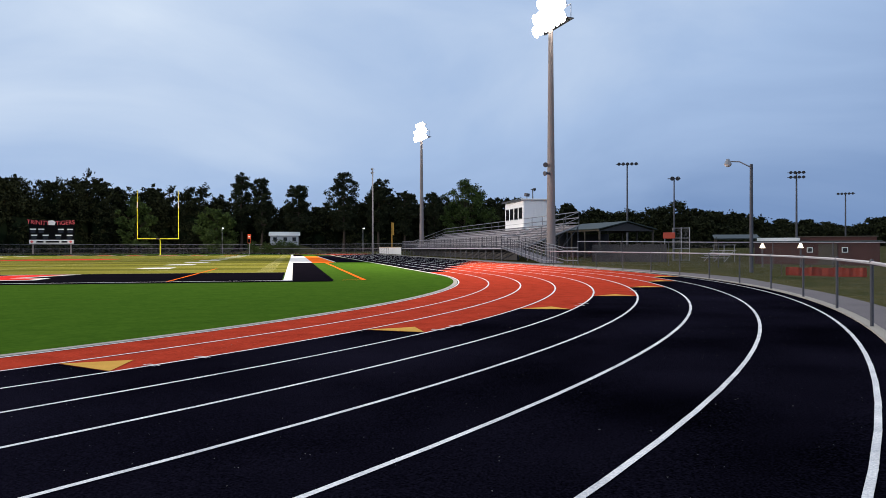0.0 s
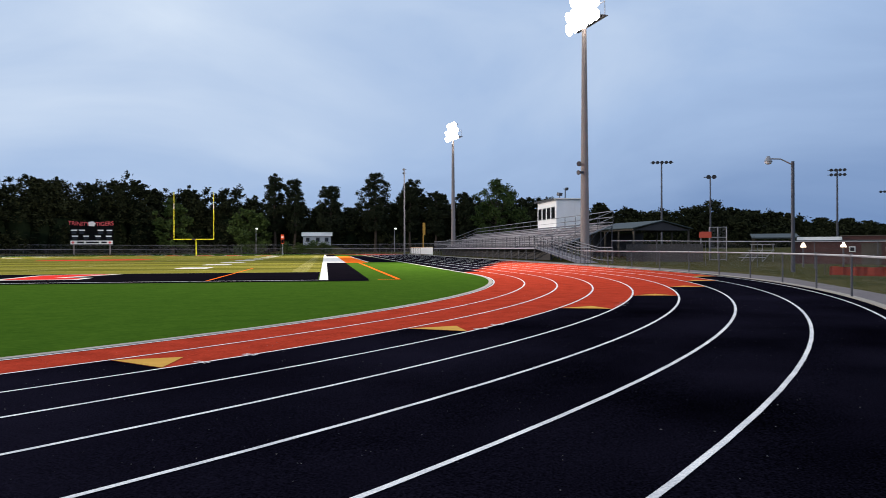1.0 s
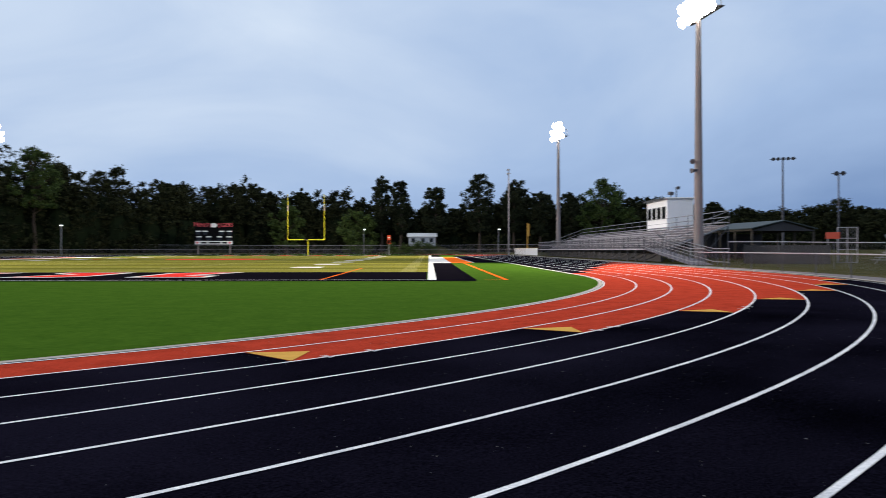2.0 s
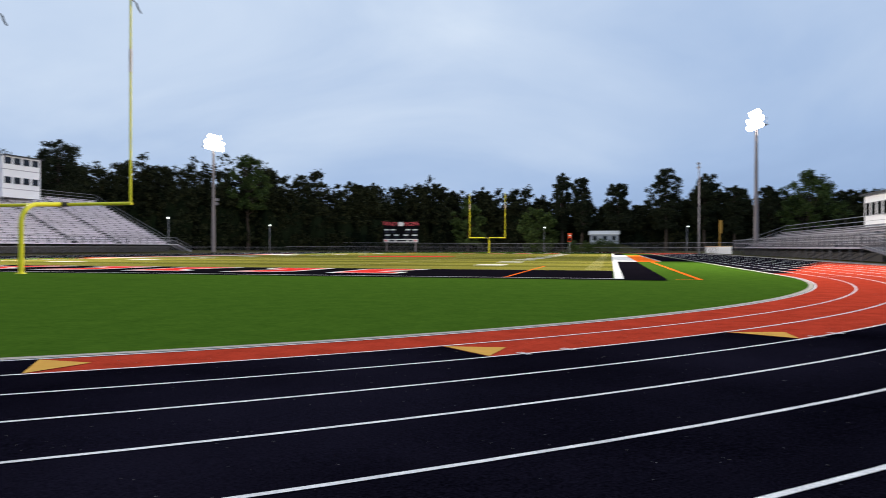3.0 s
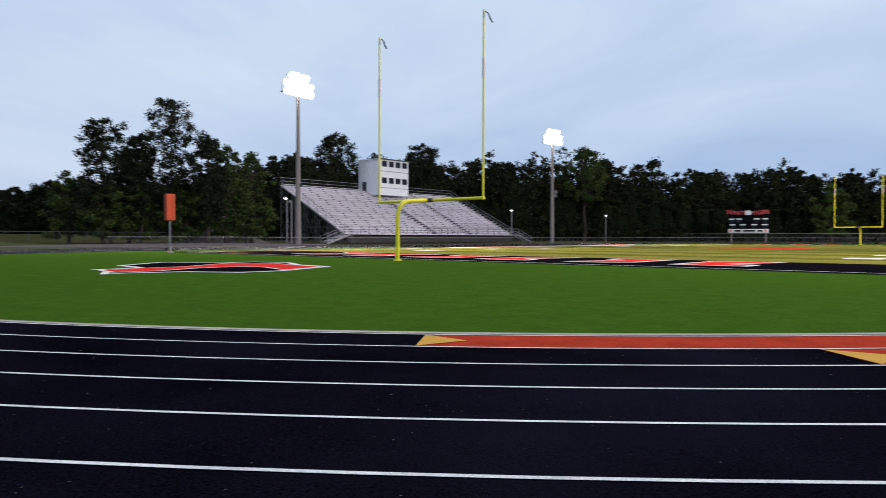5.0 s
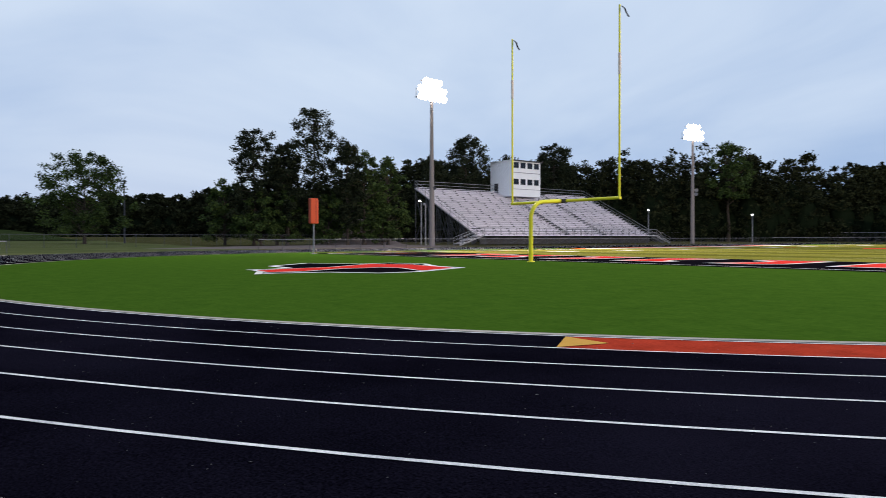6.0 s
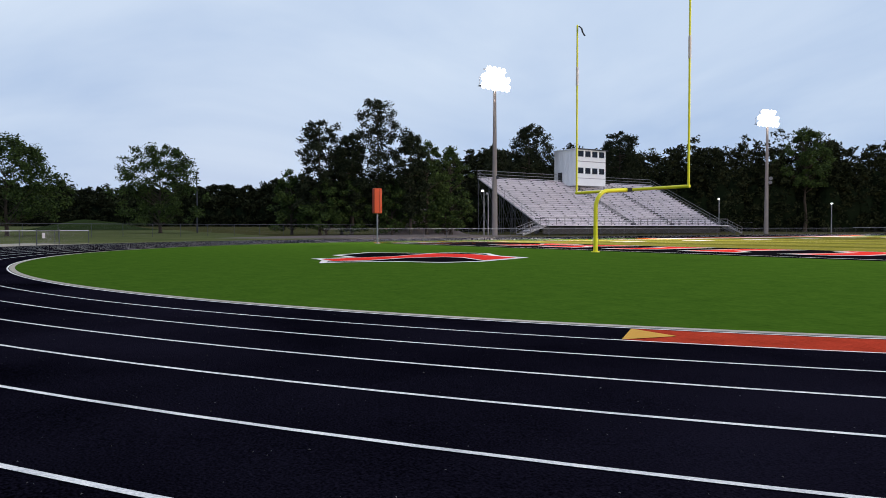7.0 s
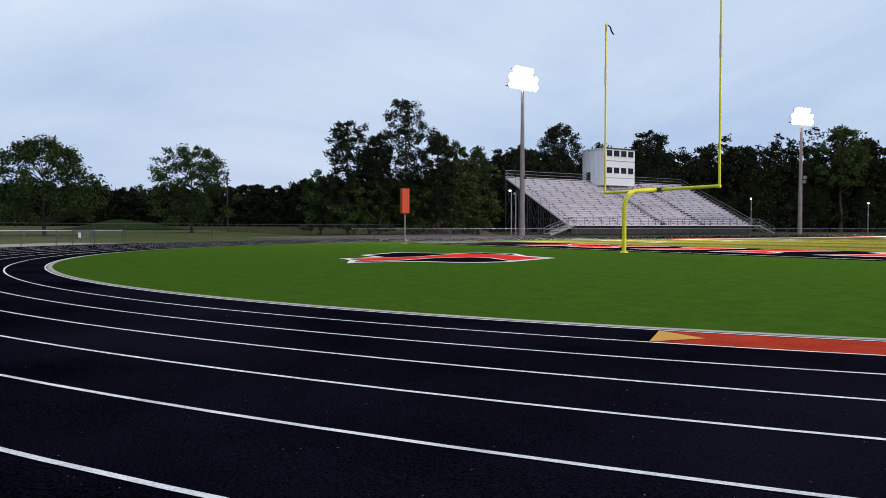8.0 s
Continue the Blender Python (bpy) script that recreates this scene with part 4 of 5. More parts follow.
# pines and leafy trees beside the grandstand
for kx, ky, top, sp, ba in ((-59.1, 8.9, 15.0, 3.5, 0.16), (-55.9, 15.6, 17.9, 3.6, 0.26), (-56.8, 12.3, 13.4, 1.9, 0.25), (-52.6, 18.5, 13.6, 2.0, 0.2), (-61.5, 13.0, 12.0, 2.6, 0.1)):
    tree("pine_tree", kx, ky, top, sp, ba, 0.20, 88, PINE + " beside the grandstand", trunk=0.20)
for kx, ky, top, sp in ((-53.6, 21.6, 12.9, 2.6), (-54.6, 26.0, 12.2, 3.1), (-62.8, 6.5, 8.6, 2.8), (-58.5, 9.5, 7.6, 3.0), (-57.5, 12.5, 8.0, 2.6), (-54.8, 17.0, 7.0, 2.6), (-60.0, 19.0, 8.5, 3.2), (-53.6, 24.5, 6.0, 2.4)):
    tree("leafy_tree", kx, ky, top, sp, 0.10, 0.21, 85, "dark leafy tree in a group beside the grandstand", n=85, fine=0.9)
# behind the grandstand
tree("pine_tree", -67.6, 43.5, 14.4, 2.4, 0.35, 0.24, 85, PINE + " behind the grandstand")
tree("pine_tree", -68.0, 51.0, 18.6, 3.9, 0.30, 0.24, 95, PINE + " behind the grandstand")
tree("pine_tree", -71.0, 76.7, 20.2, 4.3, 0.35, 0.25, 95, PINE + " behind the grandstand")
tree("leafy_tree", -57.0, 117.6, 22.0, 5.2, 0.45, 0.30, 85, "tall open leafy tree at the edge of the woods", n=110, fine=0.8)
# far end
for kx, top, sp in ((12.0, 20.6, 2.1), (16.9, 19.0, 3.0), (25.7, 17.6, 3.3), (36.8, 20.9, 4.2), (45.6, 19.6, 3.6), (52.3, 16.5, 3.0), (59.8, 16.2, 2.4)):
    tree("pine_tree", kx, 149.0 + rng.uniform(-1, 1), top * 0.97, sp, 0.30, 0.30, 85, PINE + " by the far woods")
tree("leafy_tree", 68.0, 149.0, 18.6, 6.6, 0.2, 0.32, 85, BROAD + " by the far woods", n=150, fine=0.8)
tree("leafy_tree", 6.5, 146.5, 11.3, 4.6, 0.04, 0.34, 120, "round fresh green tree before the far woods", n=120, fine=0.9)
tree("leafy_tree", -12.0, 149.0, 13.4, 4.0, 0.1, 0.34, 120, "fresh green tree before the far woods", n=110, fine=0.9)

# woods all round, one mass: control points x, y, top
WOODS = [[(-206, -70, 13), (-206, -33, 13.1), (-205, 3, 13.5), (-196, 42, 14.8), (-192, 54, 15.9), (-150, 76, 15.5), (-112, 82, 15.5), (-92, 76, 15), (-84, 62, 14)],
         [(-79, 40, 12), (-79, 62, 15.5), (-80, 95, 17.8), (-67.6, 103, 18.2), (-64.4, 112, 18.0), (-60, 117, 19.5), (-54, 122.7, 18.6), (-51, 130, 17.4), (-43.7, 138, 15.8), (-36.4, 147, 15.5)],
         [(-36, 152, 17.2), (-27, 153, 19.4), (-22, 153, 18.2), (-16.5, 153, 15.4), (-8, 153, 16.2), (0, 153, 17.4), (8, 153, 13.3), (16, 153, 12.5), (22, 153, 11.6), (30, 153, 10.0), (37, 153, 13.0),
          (46, 153, 15.5), (52, 153, 14.5), (56, 153, 12.8), (61, 153, 14.8), (74, 153, 15.0), (82, 153, 14.4), (90.6, 152, 13.0), (97, 149.5, 11.8), (107, 145, 10.4), (113, 141.7, 11.8), (120, 138, 13.0),
          (127, 134, 10.3), (133.5, 129.5, 8.6), (141, 124, 7.0), (150, 116, 6.0), (158, 108.6, 7.8), (165, 95, 8.5), (172, 75, 9.0)]]
vs, fs, k0 = [], [], 0
core = bmesh.new()
for line in WOODS:
    pl = polyline([(a, b) for a, b, c in line], 3.7)
    for i, (x, y) in enumerate(pl):
        dists = [math.hypot(x - a, y - b) for a, b, c in line]
        wts = [1 / (d + 0.5) ** 2 for d in dists]
        top = sum(w_ * p[2] for w_, p in zip(wts, line)) / sum(wts)
        ox, oy = x - 0.0, y - 40.0
        ol = math.hypot(ox, oy)
        for row in range(4):
            xx, yy = x + ox / ol * row * 4.5 + rng.uniform(-1.6, 1.6), y + oy / ol * row * 4.5 + rng.uniform(-1.2, 1.2)
            z0 = groundz(xx, yy)
            h = (top * (1.12 if line is WOODS[1] else 1.04) - z0) * ((0.74, 0.95, 1.02, 0.97)[row] * rng.uniform(0.94, 1.05))
            if rng.uniform() < 0.22:
                cs, rs = pine_clumps(h * rng.uniform(0.98, 1.07), rng.uniform(2.2, 3.2), 0.3, 1.3)
                per = 34
            else:
                cs, rs = broad_clumps(h, rng.uniform(3.2, 4.8), 0.04, 44, 1.15)
                per = 26
            v, f = leaf_cloud(np.asarray(cs) + np.array([xx, yy, z0]), rs, per, 0.29 + 0.0014 * ol)
            vs.append(v)
            fs.append(f + k0)
            k0 += len(v)
            # dark blob added inside the crown: blocks the sky, stands for inner shade
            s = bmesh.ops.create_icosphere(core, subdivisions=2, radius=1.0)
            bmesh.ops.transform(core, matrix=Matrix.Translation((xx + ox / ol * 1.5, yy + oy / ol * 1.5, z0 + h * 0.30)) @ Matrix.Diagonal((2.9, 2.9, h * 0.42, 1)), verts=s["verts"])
        # undergrowth
        cs = [(x + rng.uniform(-2.2, 2.2) - ox / ol * 1.5, y + rng.uniform(-2.2, 2.2) - oy / ol * 1.5, groundz(x, y) + rng.uniform(0.4, 3.2)) for _ in range(7)]
        v, f = leaf_cloud(cs, [1.5] * 7, 26, 0.42)
        vs.append(v)
        fs.append(f + k0)
        k0 += len(v)
woods = arrays_mesh("woods", np.concatenate(vs), np.concatenate(fs), "woods")
tagged(woods, "dense dark green mixed woods round the field", "woods", kind="stuff")
part("shaded_inside", core, "core", woods, "added dark blobs for the shade inside the woods")


# ---- things at the near bend and the far end ----
def play_clock(x, y, rz, lit):
    g = thing("play_clock", pose(x, y, 0.0, 0, 0, rz), "orange boxed play clock on a grey post", "play clock", "play clocks")
    part("post", rod(bmesh.new(), (0, 0, 0), (0, 0, 2.5), 0.06, seg=10), "galv", g, "grey steel post")
    part("base_plate", box(bmesh.new(), (0, 0, 0.03), (0.35, 0.35, 0.06), bevel=0.01), "galv", g)
    bm = bmesh.new()
    box(bm, (0, 0, 3.3), (0.62, 0.42, 1.92), bevel=0.03)
    part("cabinet", bm, "orange", g, "orange painted cabinet")
    # side face in a darkened copy of the orange, its shade painted in
    part("side_panel", box(bmesh.new(), (-0.32, 0, 3.3), (0.03, 0.36, 1.86)), "orange_dark", g, "side panel with shade put into its orange")
    part("seam", box(bmesh.new(), (0.10, -0.215, 3.3), (0.03, 0.02, 1.86)), "orange_dark", g)
    if lit:
        part("display", box(bmesh.new(), (0, -0.225, 2.85), (0.54, 0.03, 0.8)), "black_panel", g, "black display face")
        part("label_bar", box(bmesh.new(), (0, -0.23, 3.75), (0.46, 0.03, 0.22)), "sign_white", g, "white lettering as a bar")


play_clock(-24.0, -1.3, 86, False)
play_clock(15.2, 127.0, 0, True)


def scoreboard(x, y, z, w, h):
    g = thing("scoreboard", pose(x, y, groundz(x, y), 0, 0, 8), "wide black scoreboard with red lettering on steel posts", "scoreboard")
    for dx in (-w * 0.42, w * 0.42):
        part("post", box(bmesh.new(), (dx, 0.25, (z + h) / 2), (0.22, 0.22, z + h), bevel=0.02), "pole", g)
    part("panel", box(bmesh.new(), (0, 0, z + h * 0.5), (w, 0.3, h), bevel=0.03), "black_panel", g, "black scoreboard face")
    part("sponsor_strip", box(bmesh.new(), (0, -0.17, z + 0.42), (w * 0.98, 0.05, 0.78), bevel=0.01), "sign_white", g, "white strip at the bottom")
    for dx, ww in ((-2.15, 1.3), (0.15, 2.5), (2.35, 1.1)):
        part("strip_bar", box(bmesh.new(), (dx, -0.205, z + 0.42), (ww, 0.02, 0.38)), "black_panel", g, "dark lettering as a bar")
    for dx in (-3.6, 3.5):
        part("strip_mark", box(bmesh.new(), (dx, -0.205, z + 0.42), (0.45, 0.02, 0.45), 0, 0, 45), "sign_red", g, "red mark as a plain shape")
    for zz, xs in ((3.0, (-3.4, -1.9, 1.7, 3.4)), (1.75, (-3.2, -1.1, 1.2, 3.3))):
        for dx in xs:
            part("caption_bar", box(bmesh.new(), (dx, -0.17, z + zz), (1.1, 0.04, 0.26)), "sign_white", g, "white lettering as a bar")
            part("digit_window", box(bmesh.new(), (dx, -0.165, z + zz - 0.5), (0.9, 0.04, 0.5)), "glass", g, "dark digit window")
    part("crest", slab(bmesh.new(), [(-0.6, -0.45), (0.5, -0.5), (0.75, 0.1), (0.2, 0.55), (-0.65, 0.4)], 0, 0.05), "sign_white", g, "white crest as a plain shape").matrix_basis = pose(0, -0.16, z + h - 0.55, 90, 0, 0)
    for word, dx, tilt in (("TRINITY", -2.45, 4), ("TIGERS", 2.5, -4)):
        cu = bpy.data.curves.new("lettering", "FONT")
        cu.body, cu.size, cu.extrude, cu.align_x, cu.align_y = word, 1.22, 0.02, "CENTER", "CENTER"
        ob = new("lettering", cu)
        ob.data.materials.append(M["sign_red"])
        ob.parent = g
        ob.matrix_basis = pose(dx, -0.18, z + h - 0.55, 90, tilt, 0) @ Matrix.Diagonal((0.92, 1.0, 1.0, 1))
        tagged(ob, "red painted lettering")


scoreboard(-24.6, 131.4, 2.15, 8.3, 4.9)


def lamp_post(x, y, z, h, label, arm, arm_rz, mat, post_mat, r=0.07, size=0.22):
    g = thing("lamp_post", pose(x, y, z, 0, 0, arm_rz), label, "lamp post")
    part("post", rod(bmesh.new(), (0, 0, -0.1), (0, 0, h), r * 1.25, r, 10), post_mat, g)
    part("arm", tube(bmesh.new(), [(0, 0, h - 0.15), (arm * 0.5, 0, h + 0.12), (arm, 0, h + 0.15)], r * 0.45, 8), "galv", g)
    part("hood", rod(bmesh.new(), (arm, 0, h + 0.02), (arm, 0, h + 0.26), size, size * 0.35, 12), "galv", g, "grey metal hood")
    bm = bmesh.new()
    s = bmesh.ops.create_uvsphere(bm, u_segments=12, v_segments=8, radius=size * 0.85)
    bmesh.ops.transform(bm, matrix=Matrix.Translation((arm, 0, h)) @ Matrix.Diagonal((1, 1, 0.7, 1)), verts=s["verts"])
    part("bulb", bm, mat, g, "lamp glass")


# yard lamps round the far end and beside the grandstand
for x, y, top in ((8.1, 143.1, 6.0), (41.0, 143.1, 6.1), (-54.0, 84.0, 6.4), (-46.5, 108.0, 5.8), (-52.7, 30.2, 6.3)):
    z = groundz(x, y)
    lamp_post(x, y, z, top - z, "slim grey lamp post with a small lit lamp", 0.5, -60, "lamp_white", "galv")
lamp_post(-53.6, 31.6, groundz(-53.6, 31.6), 5.6, "slim grey lamp post beside the grandstand", 0.4, -60, "galv", "galv")
lamp_post(43.95, 0.5, 0.1, 4.75, "dark street lamp with a curved arm beyond the fence", 0.95, 152, "sign_white", "post", 0.066, 0.17)


def ballpark_light(x, y, top, bars, lamps, r, label, rz=0):
    z = groundz(x, y)
    g = thing("ballpark_light", pose(x, y, z, 0, 0, rz), label, "floodlight", "unlit ballpark lights")
    h = top - z
    part("post", rod(bmesh.new(), (0, 0, -0.1), (0, 0, h), r * 1.5, r, 10), "post", g)
    for b in range(bars):
        zz = h - 0.1 - b * 0.65
        part("crossbar", box(bmesh.new(), (0, 0, zz), (lamps * 0.55 + 0.2, 0.08, 0.08), bevel=0.01), "post", g)
        for i in range(lamps):
            xx = (i - (lamps - 1) / 2) * 0.55
            part("lamp", rod(bmesh.new(), (xx, -0.05, zz + 0.12), (xx, -0.38, zz - 0.02), 0.10, 0.23, 10), "post", g, "unlit grey lamp")


ballpark_light(67.7, 58.4, 12.4, 1, 5, 0.09, "slim unlit ballpark light with one lamp row", -20)
ballpark_light(62.7, 38.4, 8.4, 1, 2, 0.06, "slim unlit ballpark light with two lamps", -15)
ballpark_light(94.0, 59.0, 11.9, 2, 4, 0.10, "unlit ballpark light with two lamp rows", -25)
ballpark_light(118.8, 77.3, 10.7, 1, 5, 0.10, "unlit ballpark light with one lamp row", -42)
ballpark_light(37.8, 93.1, 15.0, 2, 1, 0.095, "tall grey pole with two small unlit lamps", 190)
ballpark_light(56.5, 64.0, 9.3, 1, 1, 0.07, "slim grey pole behind the grandstand", 30)
ballpark_light(-83.2, -0.5, 9.6, 1, 1, 0.08, "slim grey pole on the lawn", 90)

foul = thing("foul_pole", pose(48.0, 142.2, groundz(48, 142.2)), "slender ochre ballpark foul pole", "pole")
part("pole", rod(bmesh.new(), (0, 0, 0), (0, 0, 7.2), 0.14, 0.12, 10), "gold", foul)
part("side_net_frame", box(bmesh.new(), (0.3, 0, 5.6), (0.4, 0.05, 3.0)), "gold", foul)


def mound(name, x, y, z, sx_, sy_, h, mat, label, cat):
    bm = bmesh.new()
    N = 18
    grid = []
    for i in range(N + 1):
        row = []
        for j in range(N + 1):
            u, v = i / N * 2 - 1, j / N * 2 - 1
            r = min(1.0, math.hypot(u, v))
            hh = h * (0.5 + 0.5 * math.cos(math.pi * r)) * (1 + 0.35 * noise.noise((u * 2.2, v * 2.2, x)))
            row.append(bm.verts.new((u * sx_, v * sy_, hh - 0.05)))
        grid.append(row)
    for i in range(N):
        for j in range(N):
            bm.faces.new((grid[i][j], grid[i + 1][j], grid[i + 1][j + 1], grid[i][j + 1]))
    me = bpy.data.meshes.new(name)
    bm.to_mesh(me)
    bm.free()
    me.materials.append(M[mat])
    for p in me.polygons:
        p.use_smooth = True
    ob = new(name, me)
    ob.matrix_basis = pose(x, y, z)
    return tagged(ob, label, cat, kind="structure")



# ---- buildings ----
def gable_house(name, m, w, d, h, rh, wall, roof, label, windows=()):
    g = thing(name, m, label, "building")
    bm = bmesh.new()
    box(bm, (0, 0, h / 2), (w, d, h))
    vs_ = [bm.verts.new(p) for p in ((-w / 2, -d / 2, h), (-w / 2, d / 2, h), (-w / 2, 0, h + rh), (w / 2, -d / 2, h), (w / 2, d / 2, h), (w / 2, 0, h + rh))]
    bm.faces.new((vs_[0], vs_[1], vs_[2]))
    bm.faces.new((vs_[3], vs_[5], vs_[4]))
    part("wall", bm, wall, g)
    for s in (-1, 1):
        ang = math.degrees(math.atan2(rh, d / 2))
        L = math.hypot(rh, d / 2) + 0.5
        part("roof", box(bmesh.new(), (0, s * (d / 4 + 0.2), h + rh / 2 - 0.02), (w + 0.8, L, 0.10), 0, -s * ang, bevel=0.01), roof, g)
    for x, z, ww, hh in windows:
        win = part("window", box(bmesh.new(), (x, -d / 2 - 0.02, z), (ww, 0.06, hh), bevel=0.01), "frame", g)
        part("pane", box(bmesh.new(), (x, -d / 2 - 0.045, z), (ww * 0.8, 0.03, hh * 0.8)), "glass", win)
    return g


mound("house_rise", 21.9, 147.5, groundz(21.9, 147.5), 13, 7, 2.6, "grass", "grassy rise below the far house", "mound")
gable_house("house", pose(22.3, 147.0, groundz(21.9, 146) + 1.7), 6.6, 4.6, 2.5, 0.75, "house", "white_roof", "small pale house among the far trees", ((-2.2, 1.5, 0.9, 1.0), (0.2, 1.5, 0.9, 1.0), (2.3, 1.5, 0.9, 1.0)))
pav = thing("pavilion", pose(56.6, 41.9, groundz(56.6, 41.9), 0, 0, 98), "dark gabled open pavilion behind the grandstand", "building")
for s in (-1, 1):
    part("roof", box(bmesh.new(), (0, s * 1.72, 3.30), (8.6, 3.55, 0.09), 0, -s * 12.5, bevel=0.01), "dark_roof", pav, "dull green metal roof")
    part("eave_beam", box(bmesh.new(), (0, s * 3.2, 2.80), (8.2, 0.12, 0.2), bevel=0.01), "wood_pole", pav)
    for x in (-4.0, -1.3, 1.3, 4.0):
        part("post", box(bmesh.new(), (x, s * 3.15, 1.35), (0.16, 0.16, 2.7), bevel=0.01), "wood_pole", pav)
for x in (-4.05, 4.05):
    bm = bmesh.new()
    tri = [[bm.verts.new((x + dx, y, z)) for y, z in ((-3.3, 2.72), (3.3, 2.72), (0.0, 3.58))] for dx in (-0.05, 0.05)]
    bm.faces.new(tri[0])
    bm.faces.new(tri[1][::-1])
    for i in range(3):
        bm.faces.new((tri[0][i], tri[1][i], tri[1][(i + 1) % 3], tri[0][(i + 1) % 3]))
    bmesh.ops.recalc_face_normals(bm, faces=bm.faces)
    part("gable", bm, "dark_wall", pav, "dark boarded gable")
part("back_wall", box(bmesh.new(), (3.9, 0, 1.3), (0.12, 6.2, 2.6)), "dark_wall", pav)
part("side_wall", box(bmesh.new(), (0, -3.0, 0.55), (7.8, 0.10, 1.1)), "dark_wall", pav)

brick = thing("brick_building", pose(70.5, 15.8, groundz(70.5, 15.8) - 0.1, 0, 0, -41), "long low red brick building with a white roof edge", "building")
part("wall", box(bmesh.new(), (-7.85, 3, 0.98), (8.7, 6, 1.96), bevel=0.02), "brick", brick, "dull red brick wall")
part("roof", box(bmesh.new(), (-7.85, 3, 2.02), (9.0, 6.6, 0.10), bevel=0.02), "dark_roof", brick, "dark flat roof")
part("upper_wall", box(bmesh.new(), (-6.3, 3.4, 2.20), (5.3, 5.2, 0.34), bevel=0.02), "brick", brick, "dull red brick upper wall")
part("coping", box(bmesh.new(), (-6.3, 3.4, 2.40), (5.5, 5.4, 0.07), bevel=0.01), "wood_pole", brick, "dark brown roof coping")
part("white_parapet", box(bmesh.new(), (-10.45, 0.2, 2.15), (3.1, 0.7, 0.34), bevel=0.02), "white_roof", brick, "white roof edge")
for x in (-8.2, -5.8):
    win = part("window", box(bmesh.new(), (x, -0.02, 1.35), (0.42, 0.08, 0.42), bevel=0.01), "white_roof", brick)
    part("pane", box(bmesh.new(), (x, -0.05, 1.35), (0.30, 0.04, 0.30)), "glass", win)
door = part("door", box(bmesh.new(), (-6.95, -0.02, 0.95), (1.3, 0.07, 1.75), bevel=0.01), "wood_pole", brick, "dark brown double door")
part("handle", box(bmesh.new(), (-6.8, -0.08, 0.9), (0.04, 0.05, 0.14)), "galv", door)
for course in range(6):
    part("brick_course", box(bmesh.new(), (-7.85, -0.004, 0.2 + course * 0.3), (8.66, 0.02, 0.015)), "dark_wall", brick, "dark mortar course")
shel = thing("shelter", pose(67.6, 35.2, groundz(67.6, 35.2), 0, 0, -30), "small open shelter with a dark green roof", "building")
part("roof", box(bmesh.new(), (0, 0, 2.35), (4.2, 3.0, 0.12), 0, 8, bevel=0.02), "dark_roof", shel)
for x in (-1.9, 1.9):
    for y in (-1.2, 1.2):
        part("post", box(bmesh.new(), (x, y, 1.15), (0.12, 0.12, 2.3)), "wood_pole", shel)
for x, y in ((53.3, 12.2), (55.0, 10.9)):
    z = groundz(x, y)
    g = thing("garden_lamp", pose(x, y, z), "short dark lamp post with a warm glowing shade", "lamp post", "warm garden lamps")
    part("post", rod(bmesh.new(), (0, 0, 0), (0, 0, 1.25 - z), 0.05, seg=8), "dark_steel", g)
    part("shade", rod(bmesh.new(), (0, 0, 1.18 - z), (0, 0, 1.46 - z), 0.17, 0.05, 12), "lamp_warm", g, "warm glowing shade")
wallb = thing("board_fence", pose(52.6, 28.6, groundz(52.6, 28.6), 0, 0, -30), "grey weathered board fence behind the grandstand", "fence")
pb = None
for i in range(24):
    if pb is None:
        pb = part("board", box(bmesh.new(), (0, 0, 0.75), (0.24, 0.03, 1.5), bevel=0.005), "dark_wall", wallb)
        pb.matrix_basis = pose(-3.0, 0, 0)
    else:
        share(pb, "board", wallb, pose(-3.0 + i * 0.26, 0.004 * (i % 3), 0.01 * (i % 4)))
for z in (0.4, 1.2):
    part("rail", box(bmesh.new(), (0, 0.05, z), (6.2, 0.05, 0.1)), "wood_pole", wallb)
back = thing("backstop", pose(60.6, 33.6, groundz(60.6, 33.6), 0, 0, -33), "grey wire backstop frame with an orange sign", "backstop")
for x in (-0.75, 0.0, 0.75):
    part("post", rod(bmesh.new(), (x, 0, 0), (x, 0, 3.2), 0.04, seg=8), "galv", back)
for z in (0.1, 1.2, 2.2, 3.15):
    part("rail", rod(bmesh.new(), (-0.75, 0, z), (0.75, 0, z), 0.03, seg=8), "galv", back)
for k in range(14):
    part("wire", rod(bmesh.new(), (-0.7 + k * 0.107, 0, 0.1), (-0.7 + k * 0.107, 0, 3.15), 0.008, seg=4), "wire", back)
sgn = part("sign", box(bmesh.new(), (-1.1, -0.05, 2.45), (1.1, 0.06, 0.58), bevel=0.02), "tarp", back, "plain orange sign")
part("sign_post", rod(bmesh.new(), (-1.5, 0.02, 0), (-1.5, 0.02, 2.4), 0.04, seg=8), "galv", back)
small = thing("small_bleachers", pose(62.7, 31.5, groundz(62.7, 31.5), 0, 0, -60), "small aluminium spectator bench rows on the grass", "bleachers")
for i in range(4):
    part("seat_plank", box(bmesh.new(), (0, i * 0.6, 0.4 + i * 0.22), (2.4, 0.26, 0.05), bevel=0.006), "alu_dull", small)
for x in (-1.0, 0, 1.0):
    part("leg_frame", rod(bmesh.new(), (x, -0.1, 0.0), (x, 2.0, 1.1), 0.03, seg=6), "galv", small)
    part("leg_frame", rod(bmesh.new(), (x, 2.0, 0.0), (x, 2.0, 1.6), 0.03, seg=6), "galv", small)
part("rail", rod(bmesh.new(), (-1.15, 2.0, 1.6), (1.15, 2.0, 1.6), 0.025, seg=6), "galv", small)
tarp = thing("tarpaulin_barrier", pose(44.2, -3.5, 0.10, 0, 0, -41), "low faded red tarpaulin barrier on the grass", "barrier")
bm = bmesh.new()
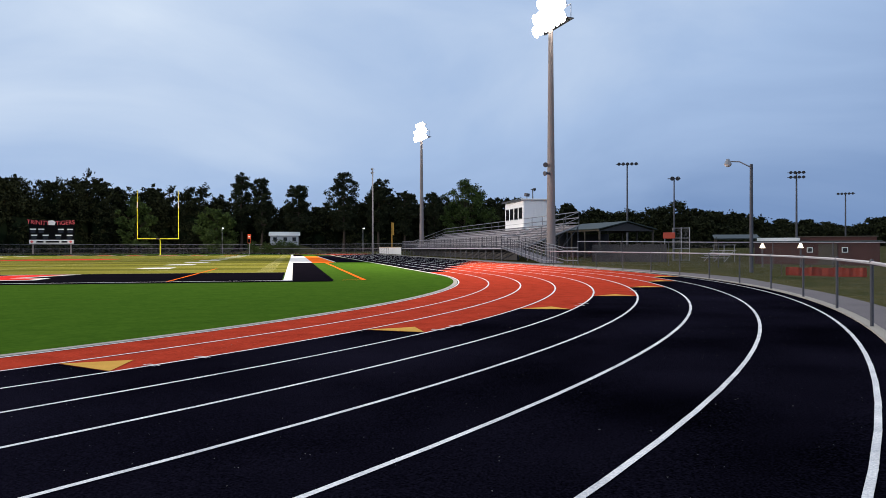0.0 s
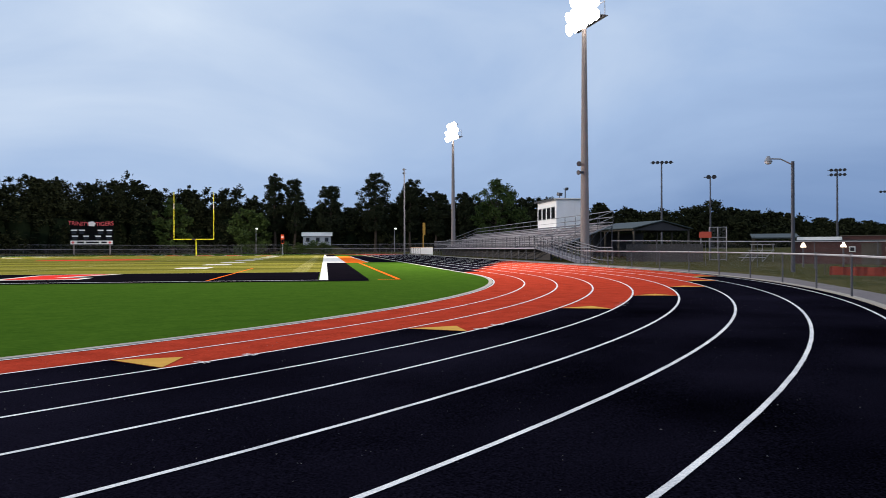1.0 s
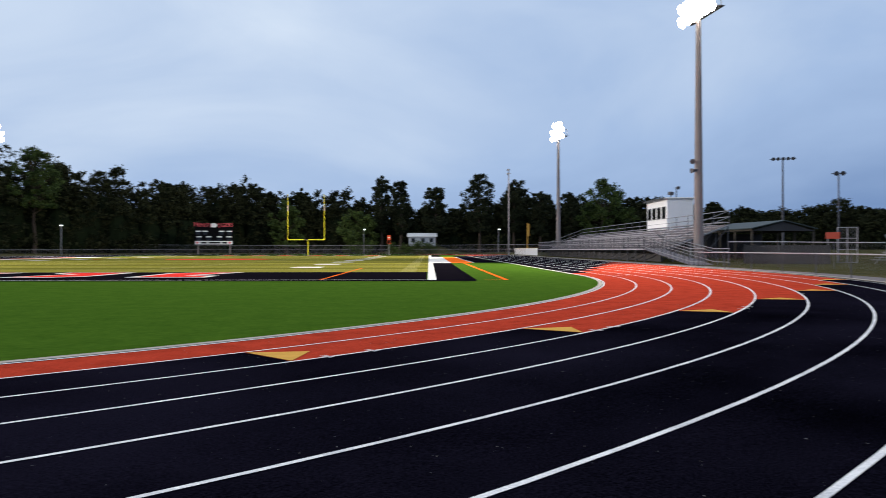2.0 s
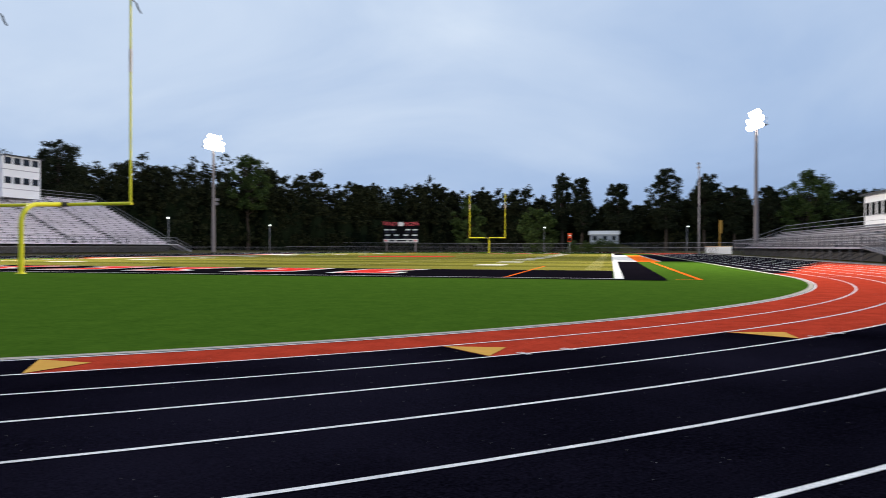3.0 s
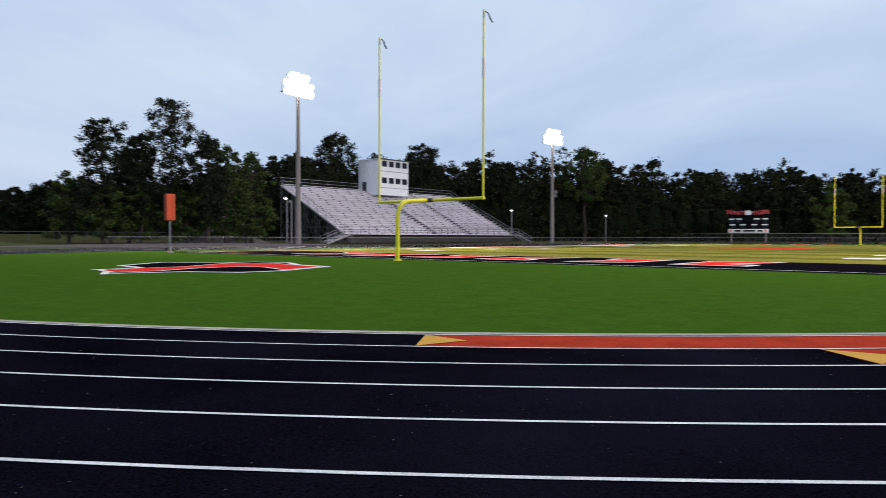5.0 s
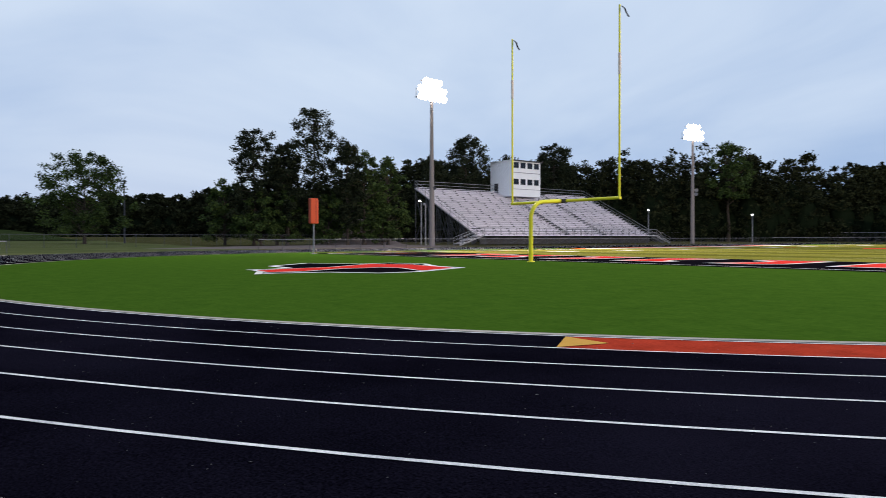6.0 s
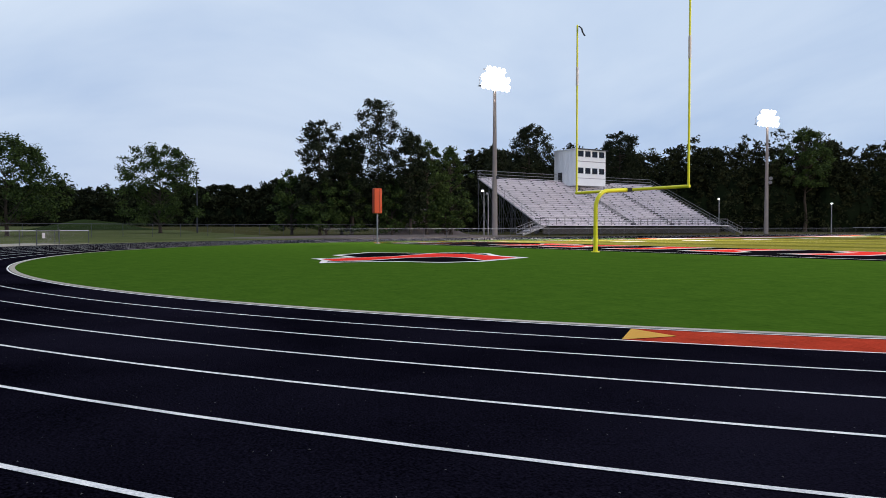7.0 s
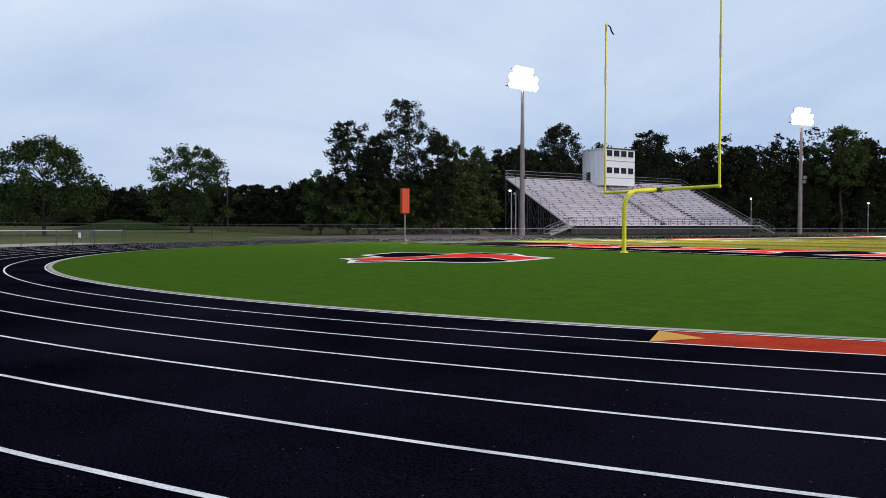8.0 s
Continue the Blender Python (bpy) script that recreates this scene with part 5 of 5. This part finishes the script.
cols = []
for i in range(25):
    x = -1.35 + 2.7 * i / 24
    dy = 0.03 * math.sin(i * 1.3) + 0.02 * math.sin(i * 2.9)
    cols.append([bm.verts.new((x, dy * (0.4 + j * 0.3), j * 0.085 + (0.015 * math.sin(i * 0.9) if j == 4 else 0))) for j in range(5)])
for a, b in zip(cols, cols[1:]):
    for j in range(4):
        bm.faces.new((a[j], b[j], b[j + 1], a[j + 1]))
bmesh.ops.solidify(bm, geom=bm.faces[:], thickness=0.02)
part("sheet", bm, "tarp", tarp, "faded red tarpaulin sheet")
for x in (-1.5, -0.5, 0.5, 1.5):
    part("stake", rod(bmesh.new(), (x, 0.06, -0.1), (x, 0.06, 0.5), 0.02, seg=6), "wood_pole", tarp)

# white barrier at the far end of the low grandstand
bar = thing("panel_barrier", pose(41.2, 97.5, 0.15, 0, 0, 90), "pale panelled barrier beside the running track", "barrier")
pn = None
for i in range(12):
    if pn is None:
        pn = part("panel", box(bmesh.new(), (0, 0, 0.62), (2.3, 0.06, 1.15), bevel=0.01), "white_wall", bar, "off-white panel")
        pn.matrix_basis = pose(-13.2, 0, 0)
    else:
        share(pn, "panel", bar, pose(-13.2 + i * 2.4, 0, 0))
part("cap", box(bmesh.new(), (0, 0, 1.24), (29, 0.12, 0.06)), "gold", bar, "ochre cap rail")

mound("grass_mound", -125, -10, groundz(-125, -10), 12, 13, 1.9, "mound", "low shaggy green mound beyond the lawn", "mound")
mound("earth_bank", -60, 25, groundz(-60, 25), 5.5, 7, 3.6, "earth", "bare reddish earth bank behind the trees", "bank")
mound("earth_strip", -47.5, 12, groundz(-48, 12) - 0.04, 7.0, 30, 0.34, "earth", "strip of bare earth behind the fence", "bank")

# bushes by the house
for x, y, r in ((15.5, 139.0, 1.7), (18.8, 139.5, 1.6), (21.2, 139.0, 1.9), (24.5, 139.6, 1.8)):
    z = groundz(x, y)
    g = thing("bush", pose(x, y, z), "round dark green bush behind the far fence", "bush", "bushes by the house")
    cs = [(rng.uniform(-0.6, 0.6) * r, rng.uniform(-0.6, 0.6) * r, rng.uniform(0.3, 1.3) * r) for _ in range(14)]
    v, f = leaf_cloud(cs, [0.55 * r] * 14, 60, 0.22)
    arrays_mesh("leaves", v, f, "leaf", g, "dark green leaves")
    bm = bmesh.new()
    for c in cs[:6]:
        rod(bm, (0, 0, 0), c, 0.04, 0.015, 5)
    part("stems", bm, "bark", g)

# gate sign on the near fence
gs = thing("gate_sign", pose(*at(-43.6, 8.50), 0.50, 0, 0, -43.6), "small white sign hung on the fence gate", "sign")
part("plate", box(bmesh.new(), (0, 0, 0.25), (0.26, 0.02, 0.34), bevel=0.008), "alu_dull", gs)
part("text_bar", box(bmesh.new(), (0, -0.014, 0.30), (0.2, 0.008, 0.05)), "dark_wall", gs, "dark lettering as a bar")

# gate beside the pad
ga, gb = Vector((*at(-42.8, 8.54), 0.13)), Vector((*at(-45.6, 8.54), 0.13))
gate = thing("gate", Matrix.Translation(ga), "small galvanised chain-link gate in the low fence", "gate")
run = gb - ga
up = Vector((0, 0, 1))
for k in (0.0, 1.0):
    part("gate_post", rod(bmesh.new(), run * k, run * k + up * 1.05, 0.032, seg=10), "post", gate)
for h in (0.12, 0.95):
    part("gate_rail", rod(bmesh.new(), run * 0.04 + up * h, run * 0.96 + up * h, 0.016, seg=8), "post", gate)
v, f = [], []
for k in range(-14, 40):
    for sgn_ in (1, -1):
        u0, u1 = k / 26, k / 26 + sgn_ * 0.48
        if min(u0, u1) < 0.03 or max(u0, u1) > 0.97:
            continue
        p, q = run * u0 + up * 0.12, run * u1 + up * 0.95
        n = len(v)
        v += [tuple(p - up * 0.004), tuple(q - up * 0.004), tuple(q + up * 0.004), tuple(p + up * 0.004)]
        f.append((n, n + 1, n + 2, n + 3))
tagged(arrays_mesh("wire_mesh", v, f, "wire", gate, "grey woven wire mesh"), kind="stuff")
